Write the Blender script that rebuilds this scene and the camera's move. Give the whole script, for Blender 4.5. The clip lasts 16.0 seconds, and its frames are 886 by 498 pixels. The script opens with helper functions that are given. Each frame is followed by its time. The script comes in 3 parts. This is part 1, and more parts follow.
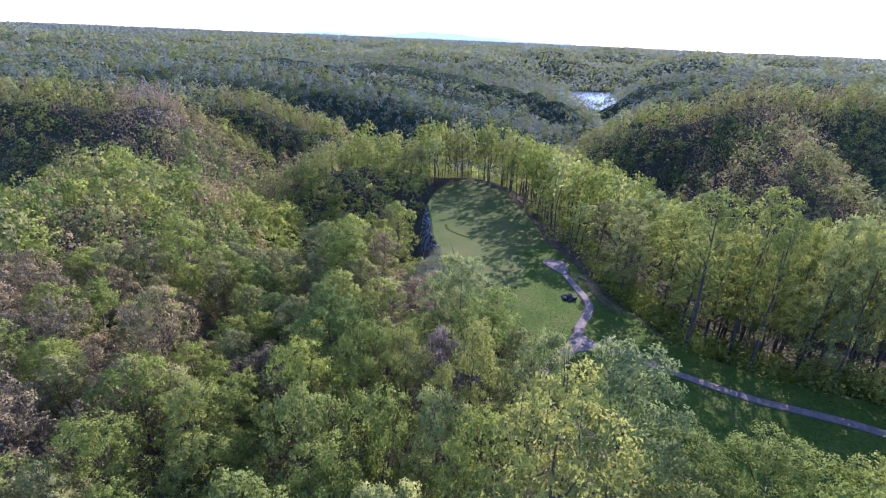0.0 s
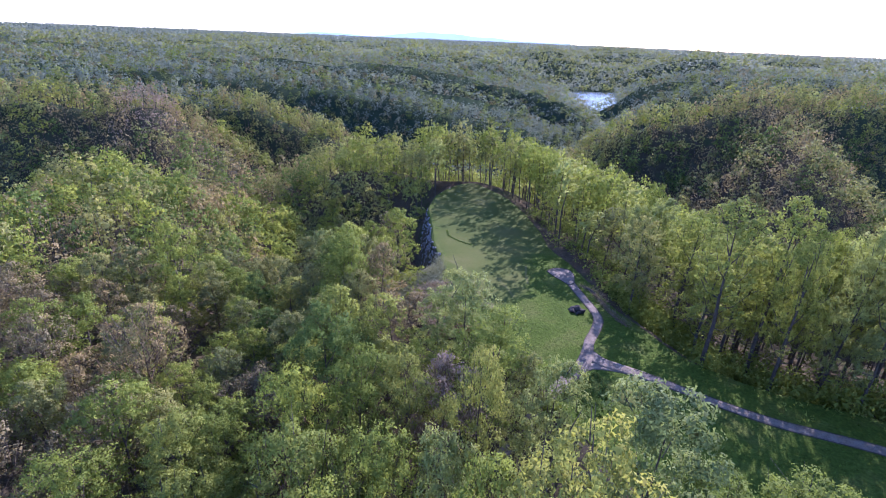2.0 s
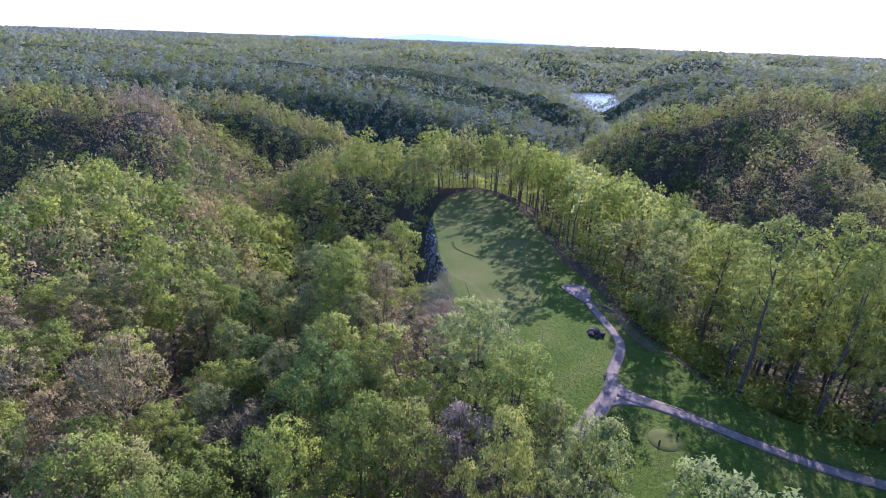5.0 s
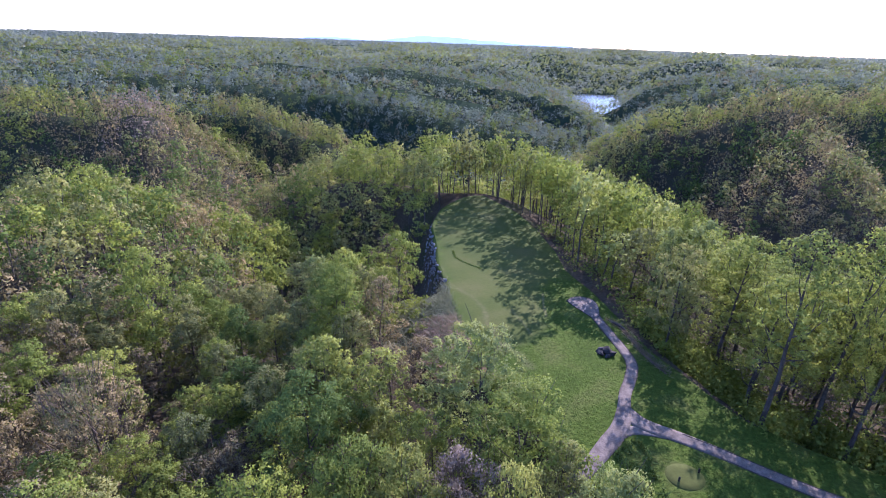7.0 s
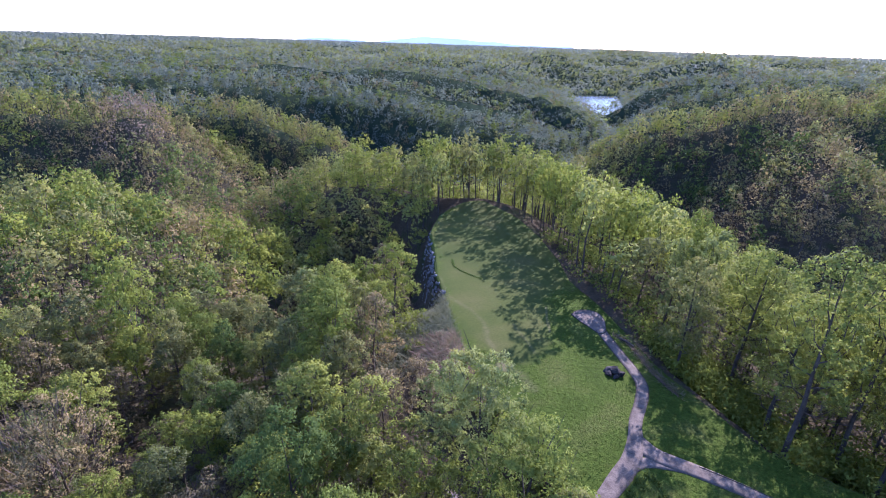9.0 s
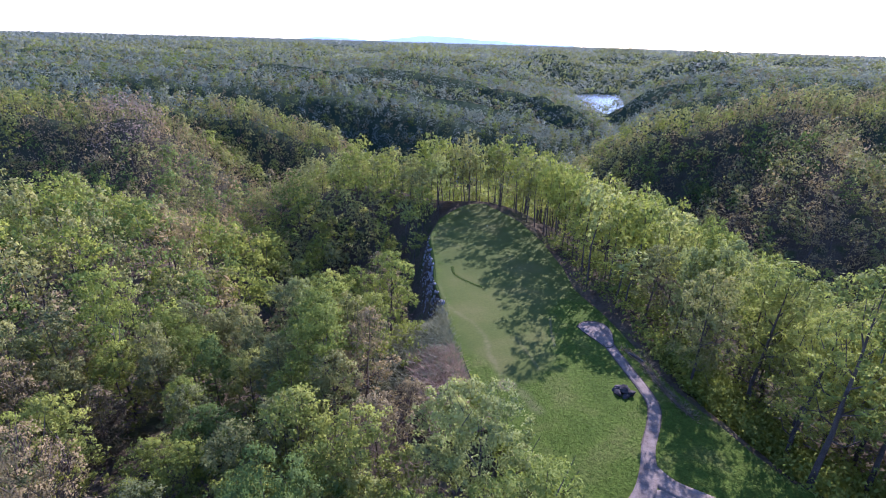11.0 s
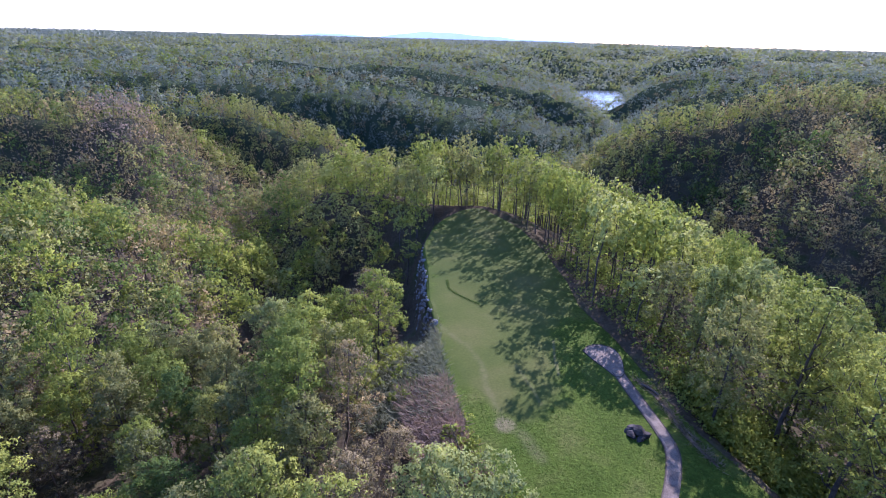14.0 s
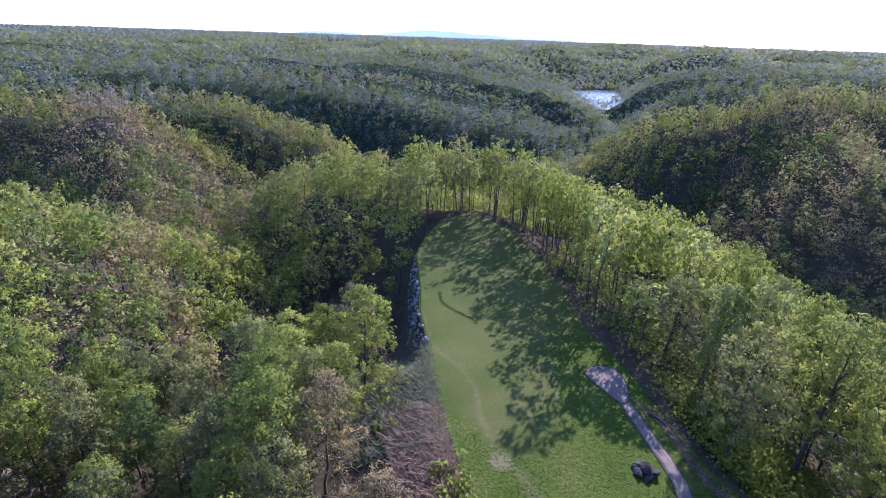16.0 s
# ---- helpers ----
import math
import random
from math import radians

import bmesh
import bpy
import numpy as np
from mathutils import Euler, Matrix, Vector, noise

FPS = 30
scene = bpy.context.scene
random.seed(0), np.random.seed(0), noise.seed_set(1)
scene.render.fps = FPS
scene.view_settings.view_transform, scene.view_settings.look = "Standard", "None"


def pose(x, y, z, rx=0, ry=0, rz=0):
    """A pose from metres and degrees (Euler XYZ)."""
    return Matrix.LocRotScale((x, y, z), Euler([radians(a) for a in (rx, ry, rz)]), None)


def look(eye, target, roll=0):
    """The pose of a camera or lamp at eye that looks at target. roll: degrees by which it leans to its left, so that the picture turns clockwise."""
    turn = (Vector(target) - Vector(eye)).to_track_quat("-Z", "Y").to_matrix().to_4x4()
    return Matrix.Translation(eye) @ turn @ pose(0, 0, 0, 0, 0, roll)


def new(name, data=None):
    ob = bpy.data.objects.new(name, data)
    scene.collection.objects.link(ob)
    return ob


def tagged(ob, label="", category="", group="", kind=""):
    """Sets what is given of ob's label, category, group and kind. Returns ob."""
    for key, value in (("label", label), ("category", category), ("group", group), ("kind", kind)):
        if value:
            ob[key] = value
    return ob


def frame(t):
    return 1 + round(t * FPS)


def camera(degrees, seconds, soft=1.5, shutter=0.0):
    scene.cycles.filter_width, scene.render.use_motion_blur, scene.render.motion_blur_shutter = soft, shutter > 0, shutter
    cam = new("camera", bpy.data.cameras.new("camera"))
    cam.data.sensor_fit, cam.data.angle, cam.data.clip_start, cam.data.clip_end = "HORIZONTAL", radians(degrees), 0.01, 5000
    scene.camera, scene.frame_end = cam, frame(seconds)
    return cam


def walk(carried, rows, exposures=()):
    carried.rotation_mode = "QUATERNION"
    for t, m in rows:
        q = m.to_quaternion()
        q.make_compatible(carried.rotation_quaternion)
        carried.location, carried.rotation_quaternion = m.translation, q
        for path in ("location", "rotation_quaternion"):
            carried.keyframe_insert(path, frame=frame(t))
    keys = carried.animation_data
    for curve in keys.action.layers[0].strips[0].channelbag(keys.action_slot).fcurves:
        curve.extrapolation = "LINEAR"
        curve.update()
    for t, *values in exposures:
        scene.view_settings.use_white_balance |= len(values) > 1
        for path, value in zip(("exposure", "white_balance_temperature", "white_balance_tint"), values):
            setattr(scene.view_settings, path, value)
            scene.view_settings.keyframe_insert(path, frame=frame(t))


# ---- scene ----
cam = camera(84.1, 16.0, soft=0.95)
PATH = [
    (0, (1.625, -0.649, 49.667), (1.55, 1.186, 48.876), 2.1),
    (3, (0.31, 6.884, 49.853), (0.238, 8.72, 49.062), 2.0),
    (5.5, (-0.881, 14.033, 49.521), (-0.96, 15.871, 48.736), 1.7),
    (9, (-0.542, 23.89, 49.327), (-0.629, 25.731, 48.551), 1.5),
    (11.5, (-0.314, 30.555, 49.178), (-0.406, 32.394, 48.396), 1.3),
    (13.5, (0.276, 37.113, 49.092), (0.184, 38.948, 48.301), 1.2),
    (16, (0.955, 45.435, 49.073), (0.877, 47.267, 48.276), 1.5),
]
walk(cam, [(t, look(eye, target, roll)) for t, eye, target, roll in PATH], [(0.0, 1.82, 5300, 40), (16.0, 1.68, 5300, 40)])


# ---- sky, sun, exposure ----
SUN_AZ, SUN_EL = radians(26), radians(27)
world = bpy.data.worlds.new("sky")
scene.world = world
world.use_nodes = True
wn = world.node_tree
wn.nodes.clear()
sky = wn.nodes.new("ShaderNodeTexSky")
sky.sky_type, sky.sun_disc = "NISHITA", False
sky.sun_elevation, sky.sun_rotation = SUN_EL, SUN_AZ
sky.air_density, sky.dust_density, sky.ozone_density = 1.0, 0.3, 5.0
bg = wn.nodes.new("ShaderNodeBackground")
bg.inputs["Strength"].default_value = 0.14
wo = wn.nodes.new("ShaderNodeOutputWorld")
wn.links.new(sky.outputs[0], bg.inputs["Color"])
wn.links.new(bg.outputs[0], wo.inputs["Surface"])
sun = new("sun", bpy.data.lights.new("sun", "SUN"))
sun.data.energy, sun.data.angle, sun.data.color = 3.9, radians(0.6), (1.0, 0.94, 0.84)
SUN_DIR = Vector((math.sin(SUN_AZ) * math.cos(SUN_EL), math.cos(SUN_AZ) * math.cos(SUN_EL), math.sin(SUN_EL)))
sun.matrix_world = look(SUN_DIR * 300, (0, 0, 0))


# ---- materials ----
def shader(name):
    mat = bpy.data.materials.new(name)
    mat.use_nodes = True
    nt = mat.node_tree
    nt.nodes.clear()
    out = nt.nodes.new("ShaderNodeOutputMaterial")
    return mat, nt, out


def node(nt, kind, **sets):
    n = nt.nodes.new(kind)
    for key, value in sets.items():
        if key in n.inputs:
            n.inputs[key].default_value = value
        else:
            setattr(n, key, value)
    return n


def ramp(nt, fac, stops):
    r = nt.nodes.new("ShaderNodeValToRGB")
    els = r.color_ramp.elements
    while len(els) < len(stops):
        els.new(0.5)
    for e, (p, c) in zip(els, stops):
        e.position, e.color = p, (*c, 1)
    nt.links.new(fac, r.inputs[0])
    return r.outputs[0]


def world_noise(nt, scale, detail=3.0, rough=0.55):
    geo = nt.nodes.new("ShaderNodeNewGeometry")
    n = node(nt, "ShaderNodeTexNoise", Scale=scale, Detail=detail, Roughness=rough)
    nt.links.new(geo.outputs["Position"], n.inputs["Vector"])
    return n.outputs["Fac"]


def blend(nt, fac, a, b, how="MIX"):
    m = nt.nodes.new("ShaderNodeMix")
    m.data_type, m.blend_type = "RGBA", how
    for sock, value in ((m.inputs[0], fac), (m.inputs[6], a), (m.inputs[7], b)):
        if isinstance(value, (int, float)):
            sock.default_value = value
        elif isinstance(value, tuple):
            sock.default_value = (*value, 1)
        else:
            nt.links.new(value, sock)
    return m.outputs[2]


def earth(name, stops, scale, fine, bump=0.3, bump_scale=6.0, rough=0.95):
    """A matt ground material: two scales of colour noise and a fine relief."""
    mat, nt, out = shader(name)
    big = ramp(nt, world_noise(nt, scale, 4), stops)
    small = ramp(nt, world_noise(nt, fine, 5, 0.7), [(0.3, (0.55, 0.55, 0.55)), (0.7, (1.3, 1.3, 1.3))])
    col = blend(nt, 1.0, big, small, "MULTIPLY")
    bs = node(nt, "ShaderNodeBsdfPrincipled", Roughness=rough)
    bs.inputs["Specular IOR Level"].default_value = 0.04
    nt.links.new(col, bs.inputs["Base Color"])
    bp = node(nt, "ShaderNodeBump", Strength=bump, Distance=0.3)
    nt.links.new(world_noise(nt, bump_scale, 6, 0.7), bp.inputs["Height"])
    nt.links.new(bp.outputs[0], bs.inputs["Normal"])
    nt.links.new(bs.outputs[0], out.inputs[0])
    return mat


def foliage(name, dark, light, through_light=0.39, gloss=0.04):
    """Leaves: diffuse, let light through, slightly glossy; the tone differs by tree and by leaf."""
    mat, nt, out = shader(name)
    info = nt.nodes.new("ShaderNodeObjectInfo")
    geo = nt.nodes.new("ShaderNodeNewGeometry")
    even = node(nt, "ShaderNodeMapRange")
    even.inputs[3].default_value, even.inputs[4].default_value = 0.38, 0.66
    nt.links.new(geo.outputs["Random Per Island"], even.inputs[0])
    leaf = blend(nt, even.outputs[0], dark, light)
    patch = ramp(nt, world_noise(nt, 0.11, 2), [(0.3, (0.72, 0.78, 0.8)), (0.7, (1.25, 1.2, 1.05))])
    col = blend(nt, 1.0, leaf, patch, "MULTIPLY")
    tree = ramp(nt, info.outputs["Random"], [(0.0, (0.76, 0.8, 0.84)), (1.0, (1.24, 1.17, 1.04))])
    col = blend(nt, 1.0, col, tree, "MULTIPLY")
    grain = ramp(nt, world_noise(nt, 1.1, 3, 0.7), [(0.32, (0.82, 0.83, 0.84)), (0.68, (1.16, 1.15, 1.1))])
    col = blend(nt, 1.0, col, grain, "MULTIPLY")
    bs = node(nt, "ShaderNodeBsdfPrincipled", Roughness=0.75)
    bs.inputs["Specular IOR Level"].default_value = gloss
    tr = nt.nodes.new("ShaderNodeBsdfTranslucent")
    warm = blend(nt, 1.0, col, (1.12, 1.15, 0.9), "MULTIPLY")
    nt.links.new(col, bs.inputs["Base Color"])
    nt.links.new(warm, tr.inputs["Color"])
    mx = node(nt, "ShaderNodeMixShader", Fac=through_light)
    nt.links.new(bs.outputs[0], mx.inputs[1])
    nt.links.new(tr.outputs[0], mx.inputs[2])
    nt.links.new(mx.outputs[0], out.inputs[0])
    return mat


def forest_floor():
    """Leaf litter near by; far off the closed canopy's own green."""
    mat = earth("leaf_litter", [(0.3, (0.056, 0.043, 0.027)), (0.5, (0.08, 0.063, 0.04)), (0.68, (0.046, 0.054, 0.022))], 0.12, 1.6, 0.5, 2.5)
    nt = mat.node_tree
    bs = next(n for n in nt.nodes if n.type == "BSDF_PRINCIPLED")
    bs.inputs["Specular IOR Level"].default_value = 0.0
    litter = bs.inputs["Base Color"].links[0].from_socket
    geo = nt.nodes.new("ShaderNodeNewGeometry")
    size = node(nt, "ShaderNodeVectorMath", operation="LENGTH")
    nt.links.new(geo.outputs["Position"], size.inputs[0])
    far = node(nt, "ShaderNodeMapRange")
    far.inputs[1].default_value, far.inputs[2].default_value = 330, 460
    nt.links.new(size.outputs["Value"], far.inputs[0])
    canopy = ramp(nt, world_noise(nt, 0.03, 6, 0.75), [(0.35, (0.02, 0.032, 0.018)), (0.65, (0.045, 0.06, 0.032))])
    nt.links.new(blend(nt, far.outputs[0], litter, canopy), bs.inputs["Base Color"])
    return mat


FLOOR = forest_floor()


def turf():
    """Grass: rough or mown as the sheet's own "mown" says, thin and dry where "worn" says."""
    mat = earth("turf", [(0.3, (0.048, 0.075, 0.01)), (0.52, (0.064, 0.092, 0.013)), (0.72, (0.088, 0.10, 0.023))], 0.16, 1.8, 0.7, 2.2)
    nt = mat.node_tree
    bs = next(n for n in nt.nodes if n.type == "BSDF_PRINCIPLED")
    wild = bs.inputs["Base Color"].links[0].from_socket
    mown = node(nt, "ShaderNodeAttribute", attribute_name="mown")
    worn = node(nt, "ShaderNodeAttribute", attribute_name="worn")
    big = ramp(nt, world_noise(nt, 0.08, 3), [(0.3, (0.052, 0.069, 0.015)), (0.5, (0.066, 0.079, 0.018)), (0.7, (0.086, 0.088, 0.026))])
    fine = ramp(nt, world_noise(nt, 2.5, 3), [(0.3, (0.88, 0.88, 0.88)), (0.7, (1.12, 1.12, 1.12))])
    short = blend(nt, 1.0, big, fine, "MULTIPLY")
    dry = ramp(nt, world_noise(nt, 1.4, 4), [(0.35, (0.10, 0.10, 0.04)), (0.65, (0.17, 0.14, 0.07))])
    col = blend(nt, mown.outputs["Fac"], wild, short)
    nt.links.new(blend(nt, worn.outputs["Fac"], col, dry), bs.inputs["Base Color"])
    bump = next(n for n in nt.nodes if n.type == "BUMP")
    less = node(nt, "ShaderNodeMapRange")
    less.inputs[3].default_value, less.inputs[4].default_value = 0.7, 0.08
    nt.links.new(mown.outputs["Fac"], less.inputs[0])
    nt.links.new(less.outputs[0], bump.inputs["Strength"])
    return mat


ROUGH = FAIRWAY = turf()
DIRT = earth("bare_earth", [(0.3, (0.09, 0.064, 0.044)), (0.5, (0.14, 0.10, 0.072)), (0.7, (0.20, 0.148, 0.11))], 0.7, 3.0, 0.6, 3.0)
PATHMAT = earth("worn_asphalt", [(0.3, (0.125, 0.097, 0.075)), (0.5, (0.17, 0.135, 0.105)), (0.7, (0.215, 0.172, 0.135))], 0.8, 7.0, 0.2, 12.0, 0.85)
EDGING = earth("path_edge", [(0.3, (0.05, 0.045, 0.035)), (0.7, (0.10, 0.085, 0.06))], 1.0, 6.0, 0.3, 8.0)
STONE = earth("stone", [(0.3, (0.14, 0.13, 0.125)), (0.5, (0.24, 0.225, 0.21)), (0.7, (0.34, 0.32, 0.30))], 0.9, 5.0, 0.5, 4.0, 0.85)
BOULDER = earth("dark_stone", [(0.3, (0.035, 0.03, 0.028)), (0.6, (0.07, 0.06, 0.055)), (0.8, (0.12, 0.10, 0.09))], 0.9, 4.0, 0.6, 3.0, 0.85)
BARK = earth("bark", [(0.3, (0.06, 0.05, 0.042)), (0.7, (0.12, 0.10, 0.085))], 1.2, 9.0, 0.4, 8.0)
TWIG = earth("twigs", [(0.3, (0.10, 0.076, 0.055)), (0.7, (0.17, 0.13, 0.092))], 0.3, 3.0, 0.1, 8.0)

SPECIES = {
    "green": foliage("leaves_green", (0.105, 0.135, 0.032), (0.24, 0.278, 0.066)),
    "yellow": foliage("leaves_yellow_green", (0.125, 0.15, 0.034), (0.31, 0.335, 0.09)),
    "deep": foliage("leaves_deep_green", (0.062, 0.095, 0.03), (0.14, 0.195, 0.06)),
    "pale": foliage("leaves_pale_green", (0.15, 0.175, 0.062), (0.305, 0.335, 0.128)),
    "olive": foliage("leaves_olive", (0.12, 0.13, 0.052), (0.25, 0.255, 0.108)),
    "bud": foliage("buds_brown", (0.14, 0.112, 0.066), (0.275, 0.225, 0.13), 0.35),
    "rose": foliage("buds_rose", (0.165, 0.13, 0.12), (0.29, 0.225, 0.205), 0.35),
    "golden": foliage("leaves_golden", (0.165, 0.17, 0.042), (0.32, 0.325, 0.095)),
    # far trees: distance haze painted into the leaf colour, paler and bluer
    "blue": foliage("leaves_far_haze", (0.15, 0.17, 0.142), (0.27, 0.295, 0.25)),
}


# ---- shape of the land ----
def smooth(a, b, v):
    u = np.clip((v - a) / (b - a), 0, 1)
    return u * u * (3 - 2 * u)


def waves(x, y, length, seed):
    """Gentle pseudo-random relief between about -1 and 1."""
    rng = np.random.default_rng(seed)
    total = 0
    for k in range(6):
        ang, ph = rng.uniform(0, 2 * math.pi), rng.uniform(0, 6.28)
        f = 2 * math.pi / (length * rng.uniform(0.7, 1.5))
        total = total + np.sin(f * (x * math.cos(ang) + y * math.sin(ang)) + ph + 1.3 * np.sin(0.37 * f * (y * math.cos(ang) - x * math.sin(ang)) + k))
    return total / 3.2


# crest lines: slope of the flanks, rounding of the top, then x, y, z along the crest
CRESTS = [
    (0.75, 16, [(26, -150, 4), (26, 60, 0), (23, 120, -3), (19, 160, -5), (8, 188, -6)]),
    (1.1, 7, [(2, 194, -6), (-16, 205, -6), (-31, 220, -7), (-45, 231, -9), (-61, 245, -15), (-81, 263, -26), (-97, 276, -33), (-122, 293, -47), (-140, 307, -58)]),
    (0.6, 14, [(30, 120, -4), (42, 162, -12), (66, 182, -24)]),
    (0.78, 10, [(-212, 332, -4), (-182, 295, -22), (-159, 268, -34), (-132, 264, -44), (-105, 255, -54)]),
    (0.65, 10, [(12, 190, -7), (42, 235, -28), (60, 310, -62)]),
    (0.62, 10, [(-60, -120, 4), (-76, 40, -3), (-92, 95, -8), (-110, 142, -4), (-130, 168, -12), (-150, 235, -52)]),
    (0.55, 12, [(50, 52, 1), (78, 62, 0), (125, 58, -3)]),
    (0.50, 7, [(-4, 78, -4), (-7, 92, -4), (-9, 104, -5), (-11, 114, -6)]),
    (0.50, 8, [(-45, -40, -8), (-32, 60, -11), (-28, 86, -12), (-24, 112, -13)]),
    (1.0, 12, [(-520, 350, 8), (-330, 330, 0), (-212, 332, -3), (-160, 302, -44)]),
    (1.0, 10, [(-620, 480, 8), (-337, 440, 0), (-191, 432, -13), (-121, 413, -28), (-55, 425, -64)]),
    (1.0, 12, [(-700, 660, 8), (-300, 590, 0), (-150, 625, -13), (-71, 605, -23), (60, 645, -52), (150, 730, -80)]),
    (0.9, 14, [(-500, 900, 12), (-150, 1000, 1), (15, 978, -19), (66, 946, -27), (112, 911, -33), (141, 877, -38), (161, 853, -46), (178, 798, -59), (180, 695, -70)]),
    (0.95, 14, [(-900, 800, 14), (-420, 760, 2), (-120, 790, -18), (60, 780, -44)]),
    (1.05, 10, [(70, 450, -64), (89, 429, -50), (100, 405, -36), (118, 390, -18), (140, 371, -4), (171, 363, 5), (205, 361, 10), (273, 375, 12), (420, 465, 14), (760, 575, 16)]),
    (0.8, 6, [(205, 361, 6), (190, 310, -3), (174, 264, -10), (157, 242, -27), (140, 226, -48)]),
    (0.9, 12, [(244, 884, -78), (257, 901, -61), (287, 923, -31), (320, 944, -13), (359, 951, -3), (458, 963, 8), (662, 950, 12), (1500, 1100, 14)]),
    (0.95, 12, [(170, 640, -68), (185, 631, -54), (215, 642, -30), (248, 651, -15), (298, 651, -3), (367, 638, 5), (459, 623, 11), (1000, 760, 14)]),
]
LAKE_Z = -70.0


def crest_height(x, y, slope, soft, pts):
    best = np.full(np.shape(x), -1e4)
    for (ax, ay, az), (bx, by, bz) in zip(pts, pts[1:]):
        dx, dy = bx - ax, by - ay
        u = np.clip(((x - ax) * dx + (y - ay) * dy) / (dx * dx + dy * dy), 0, 1)
        d = np.hypot(x - ax - u * dx, y - ay - u * dy)
        best = np.maximum(best, az + u * (bz - az) - slope * (np.sqrt(d * d + soft * soft) - soft))
    return best


# the clearing: its two edges along y
CLEAR_Y = (42, 50, 58, 62, 66, 70, 75, 80, 87, 93, 98, 106, 119, 131, 144, 163, 178, 186, 194, 198)
CLEAR_L = (27, 22, 17.5, 16, 14, 11, 8.5, 6, 2.5, 1, -0.5, -2, -4, -7, -8.3, -11, -9, -6, -1.5, 4)
CLEAR_R = (72, 70, 69, 64, 54, 46.5, 40.5, 38.2, 35.8, 33.2, 32, 30.6, 28.5, 25, 24.8, 22, 17, 13, 8, 5)


def clear_left(y):
    return np.interp(y, CLEAR_Y, CLEAR_L)


def clear_right(y):
    return np.interp(y, CLEAR_Y, CLEAR_R)


def pad_height(x, y):
    return 1.2 - 5.2 * smooth(60, 165, y) + 0.25 * np.sin(x * 0.21 + 1) * np.sin(y * 0.13)


def inside(x, y):
    """How far inside the clearing a point is, in metres; negative outside."""
    return np.minimum(np.minimum(x - clear_left(y), clear_right(y) - x), np.minimum(y - 42, 198 - y))


def river_x(y):
    return np.interp(y, (966, 1040, 1180, 1300, 1370, 1500), (268, 272, 286, 305, 315, 320))


def lake_shore(x, y):
    """Metres outside the lake's edge."""
    half = np.interp(y, (935, 955, 975, 1030, 1130, 1280, 1370, 1400), (-400, -30, 8, 24, 38, 54, 52, -200))
    return np.abs(x - river_x(y)) - half


def land(x, y):
    x, y = np.asarray(x, float), np.asarray(y, float)
    r = np.hypot(x, y)
    rough = waves(x, y, 60, 3) * 1.6 + waves(x, y, 23, 5) * 0.7
    total = np.full(x.shape, -88.0)
    for slope, soft, pts in CRESTS:
        h = crest_height(x, y, slope, soft, pts)
        total = np.logaddexp(total / 5, h / 5) * 5
    shore = lake_shore(x, y)
    total = np.where(shore < 45, np.maximum(total, LAKE_Z + 0.8 - 8 * smooth(0, 45, shore)), total)
    total = total - np.maximum(total - LAKE_Z + 5, 0) * (1 - smooth(-14, 4, shore))
    near = total + rough * smooth(20, 120, np.abs(inside(x, y))) * smooth(0, 60, shore)
    tilt = np.clip(-x * 0.006, -16, 18)
    far = -14 + 26 * smooth(900, 3600, r) + tilt * smooth(1200, 3000, r)
    far = far + 20 * waves(x, y, 520, 8) * smooth(700, 1500, r) * (1 - 0.8 * smooth(1500, 3600, r)) + 6 * waves(x, y, 170, 9) * (1 - 0.6 * smooth(1500, 3600, r))
    river = np.abs(x - river_x(y)) - 30
    far = far - (far + 76) * (1 - smooth(20, 260, river)) * smooth(1780, 1390, y)
    w = smooth(900, 1500, r)
    g = near * (1 - w) + far * w
    g = g - 18 * np.exp(-(((x + 36) / 21) ** 2) - ((y - 148) / 29) ** 2)
    d = inside(x, y)
    pad = pad_height(x, y)
    wall = smooth(112, 119, y) * smooth(170, 163, y) * (x < 5)
    bank = smooth(78, 88, y) * smooth(116, 108, y) * (x < 5)
    wp = smooth(-7 + 3.8 * wall - 8 * bank, 0.0, d)
    return g * (1 - wp) + pad * wp


# ---- mesh helpers ----
def mesh_of(name, verts, faces, mats, index=None, flat=True, normals=None):
    """A mesh from an array of corners and an array of faces with 3 or 4 corners each."""
    faces = np.asarray(faces, np.int32)
    me = bpy.data.meshes.new(name)
    n, k = faces.shape
    me.vertices.add(len(verts))
    me.vertices.foreach_set("co", np.asarray(verts, np.float32).ravel())
    me.loops.add(n * k)
    me.loops.foreach_set("vertex_index", faces.ravel())
    me.polygons.add(n)
    me.polygons.foreach_set("loop_start", np.arange(n, dtype=np.int32) * k)
    me.polygons.foreach_set("use_smooth", np.full(n, not flat))
    for m in mats:
        me.materials.append(m)
    if index is not None:
        me.polygons.foreach_set("material_index", np.asarray(index, np.int32))
    me.update(calc_edges=True)
    if normals is not None:
        me.polygons.foreach_set("use_smooth", np.full(n, True))
        me.normals_split_custom_set_from_vertices(np.asarray(normals, np.float32))
    return me


def grid_mesh(name, x, y, z, mat):
    """A sheet over arrays of the same two-way shape."""
    rows, cols = x.shape
    a = np.arange(rows * cols).reshape(rows, cols)
    faces = np.stack([a[:-1, :-1], a[:-1, 1:], a[1:, 1:], a[1:, :-1]], -1).reshape(-1, 4)
    return mesh_of(name, np.stack([x, y, z], -1).reshape(-1, 3), faces, [mat], flat=False)


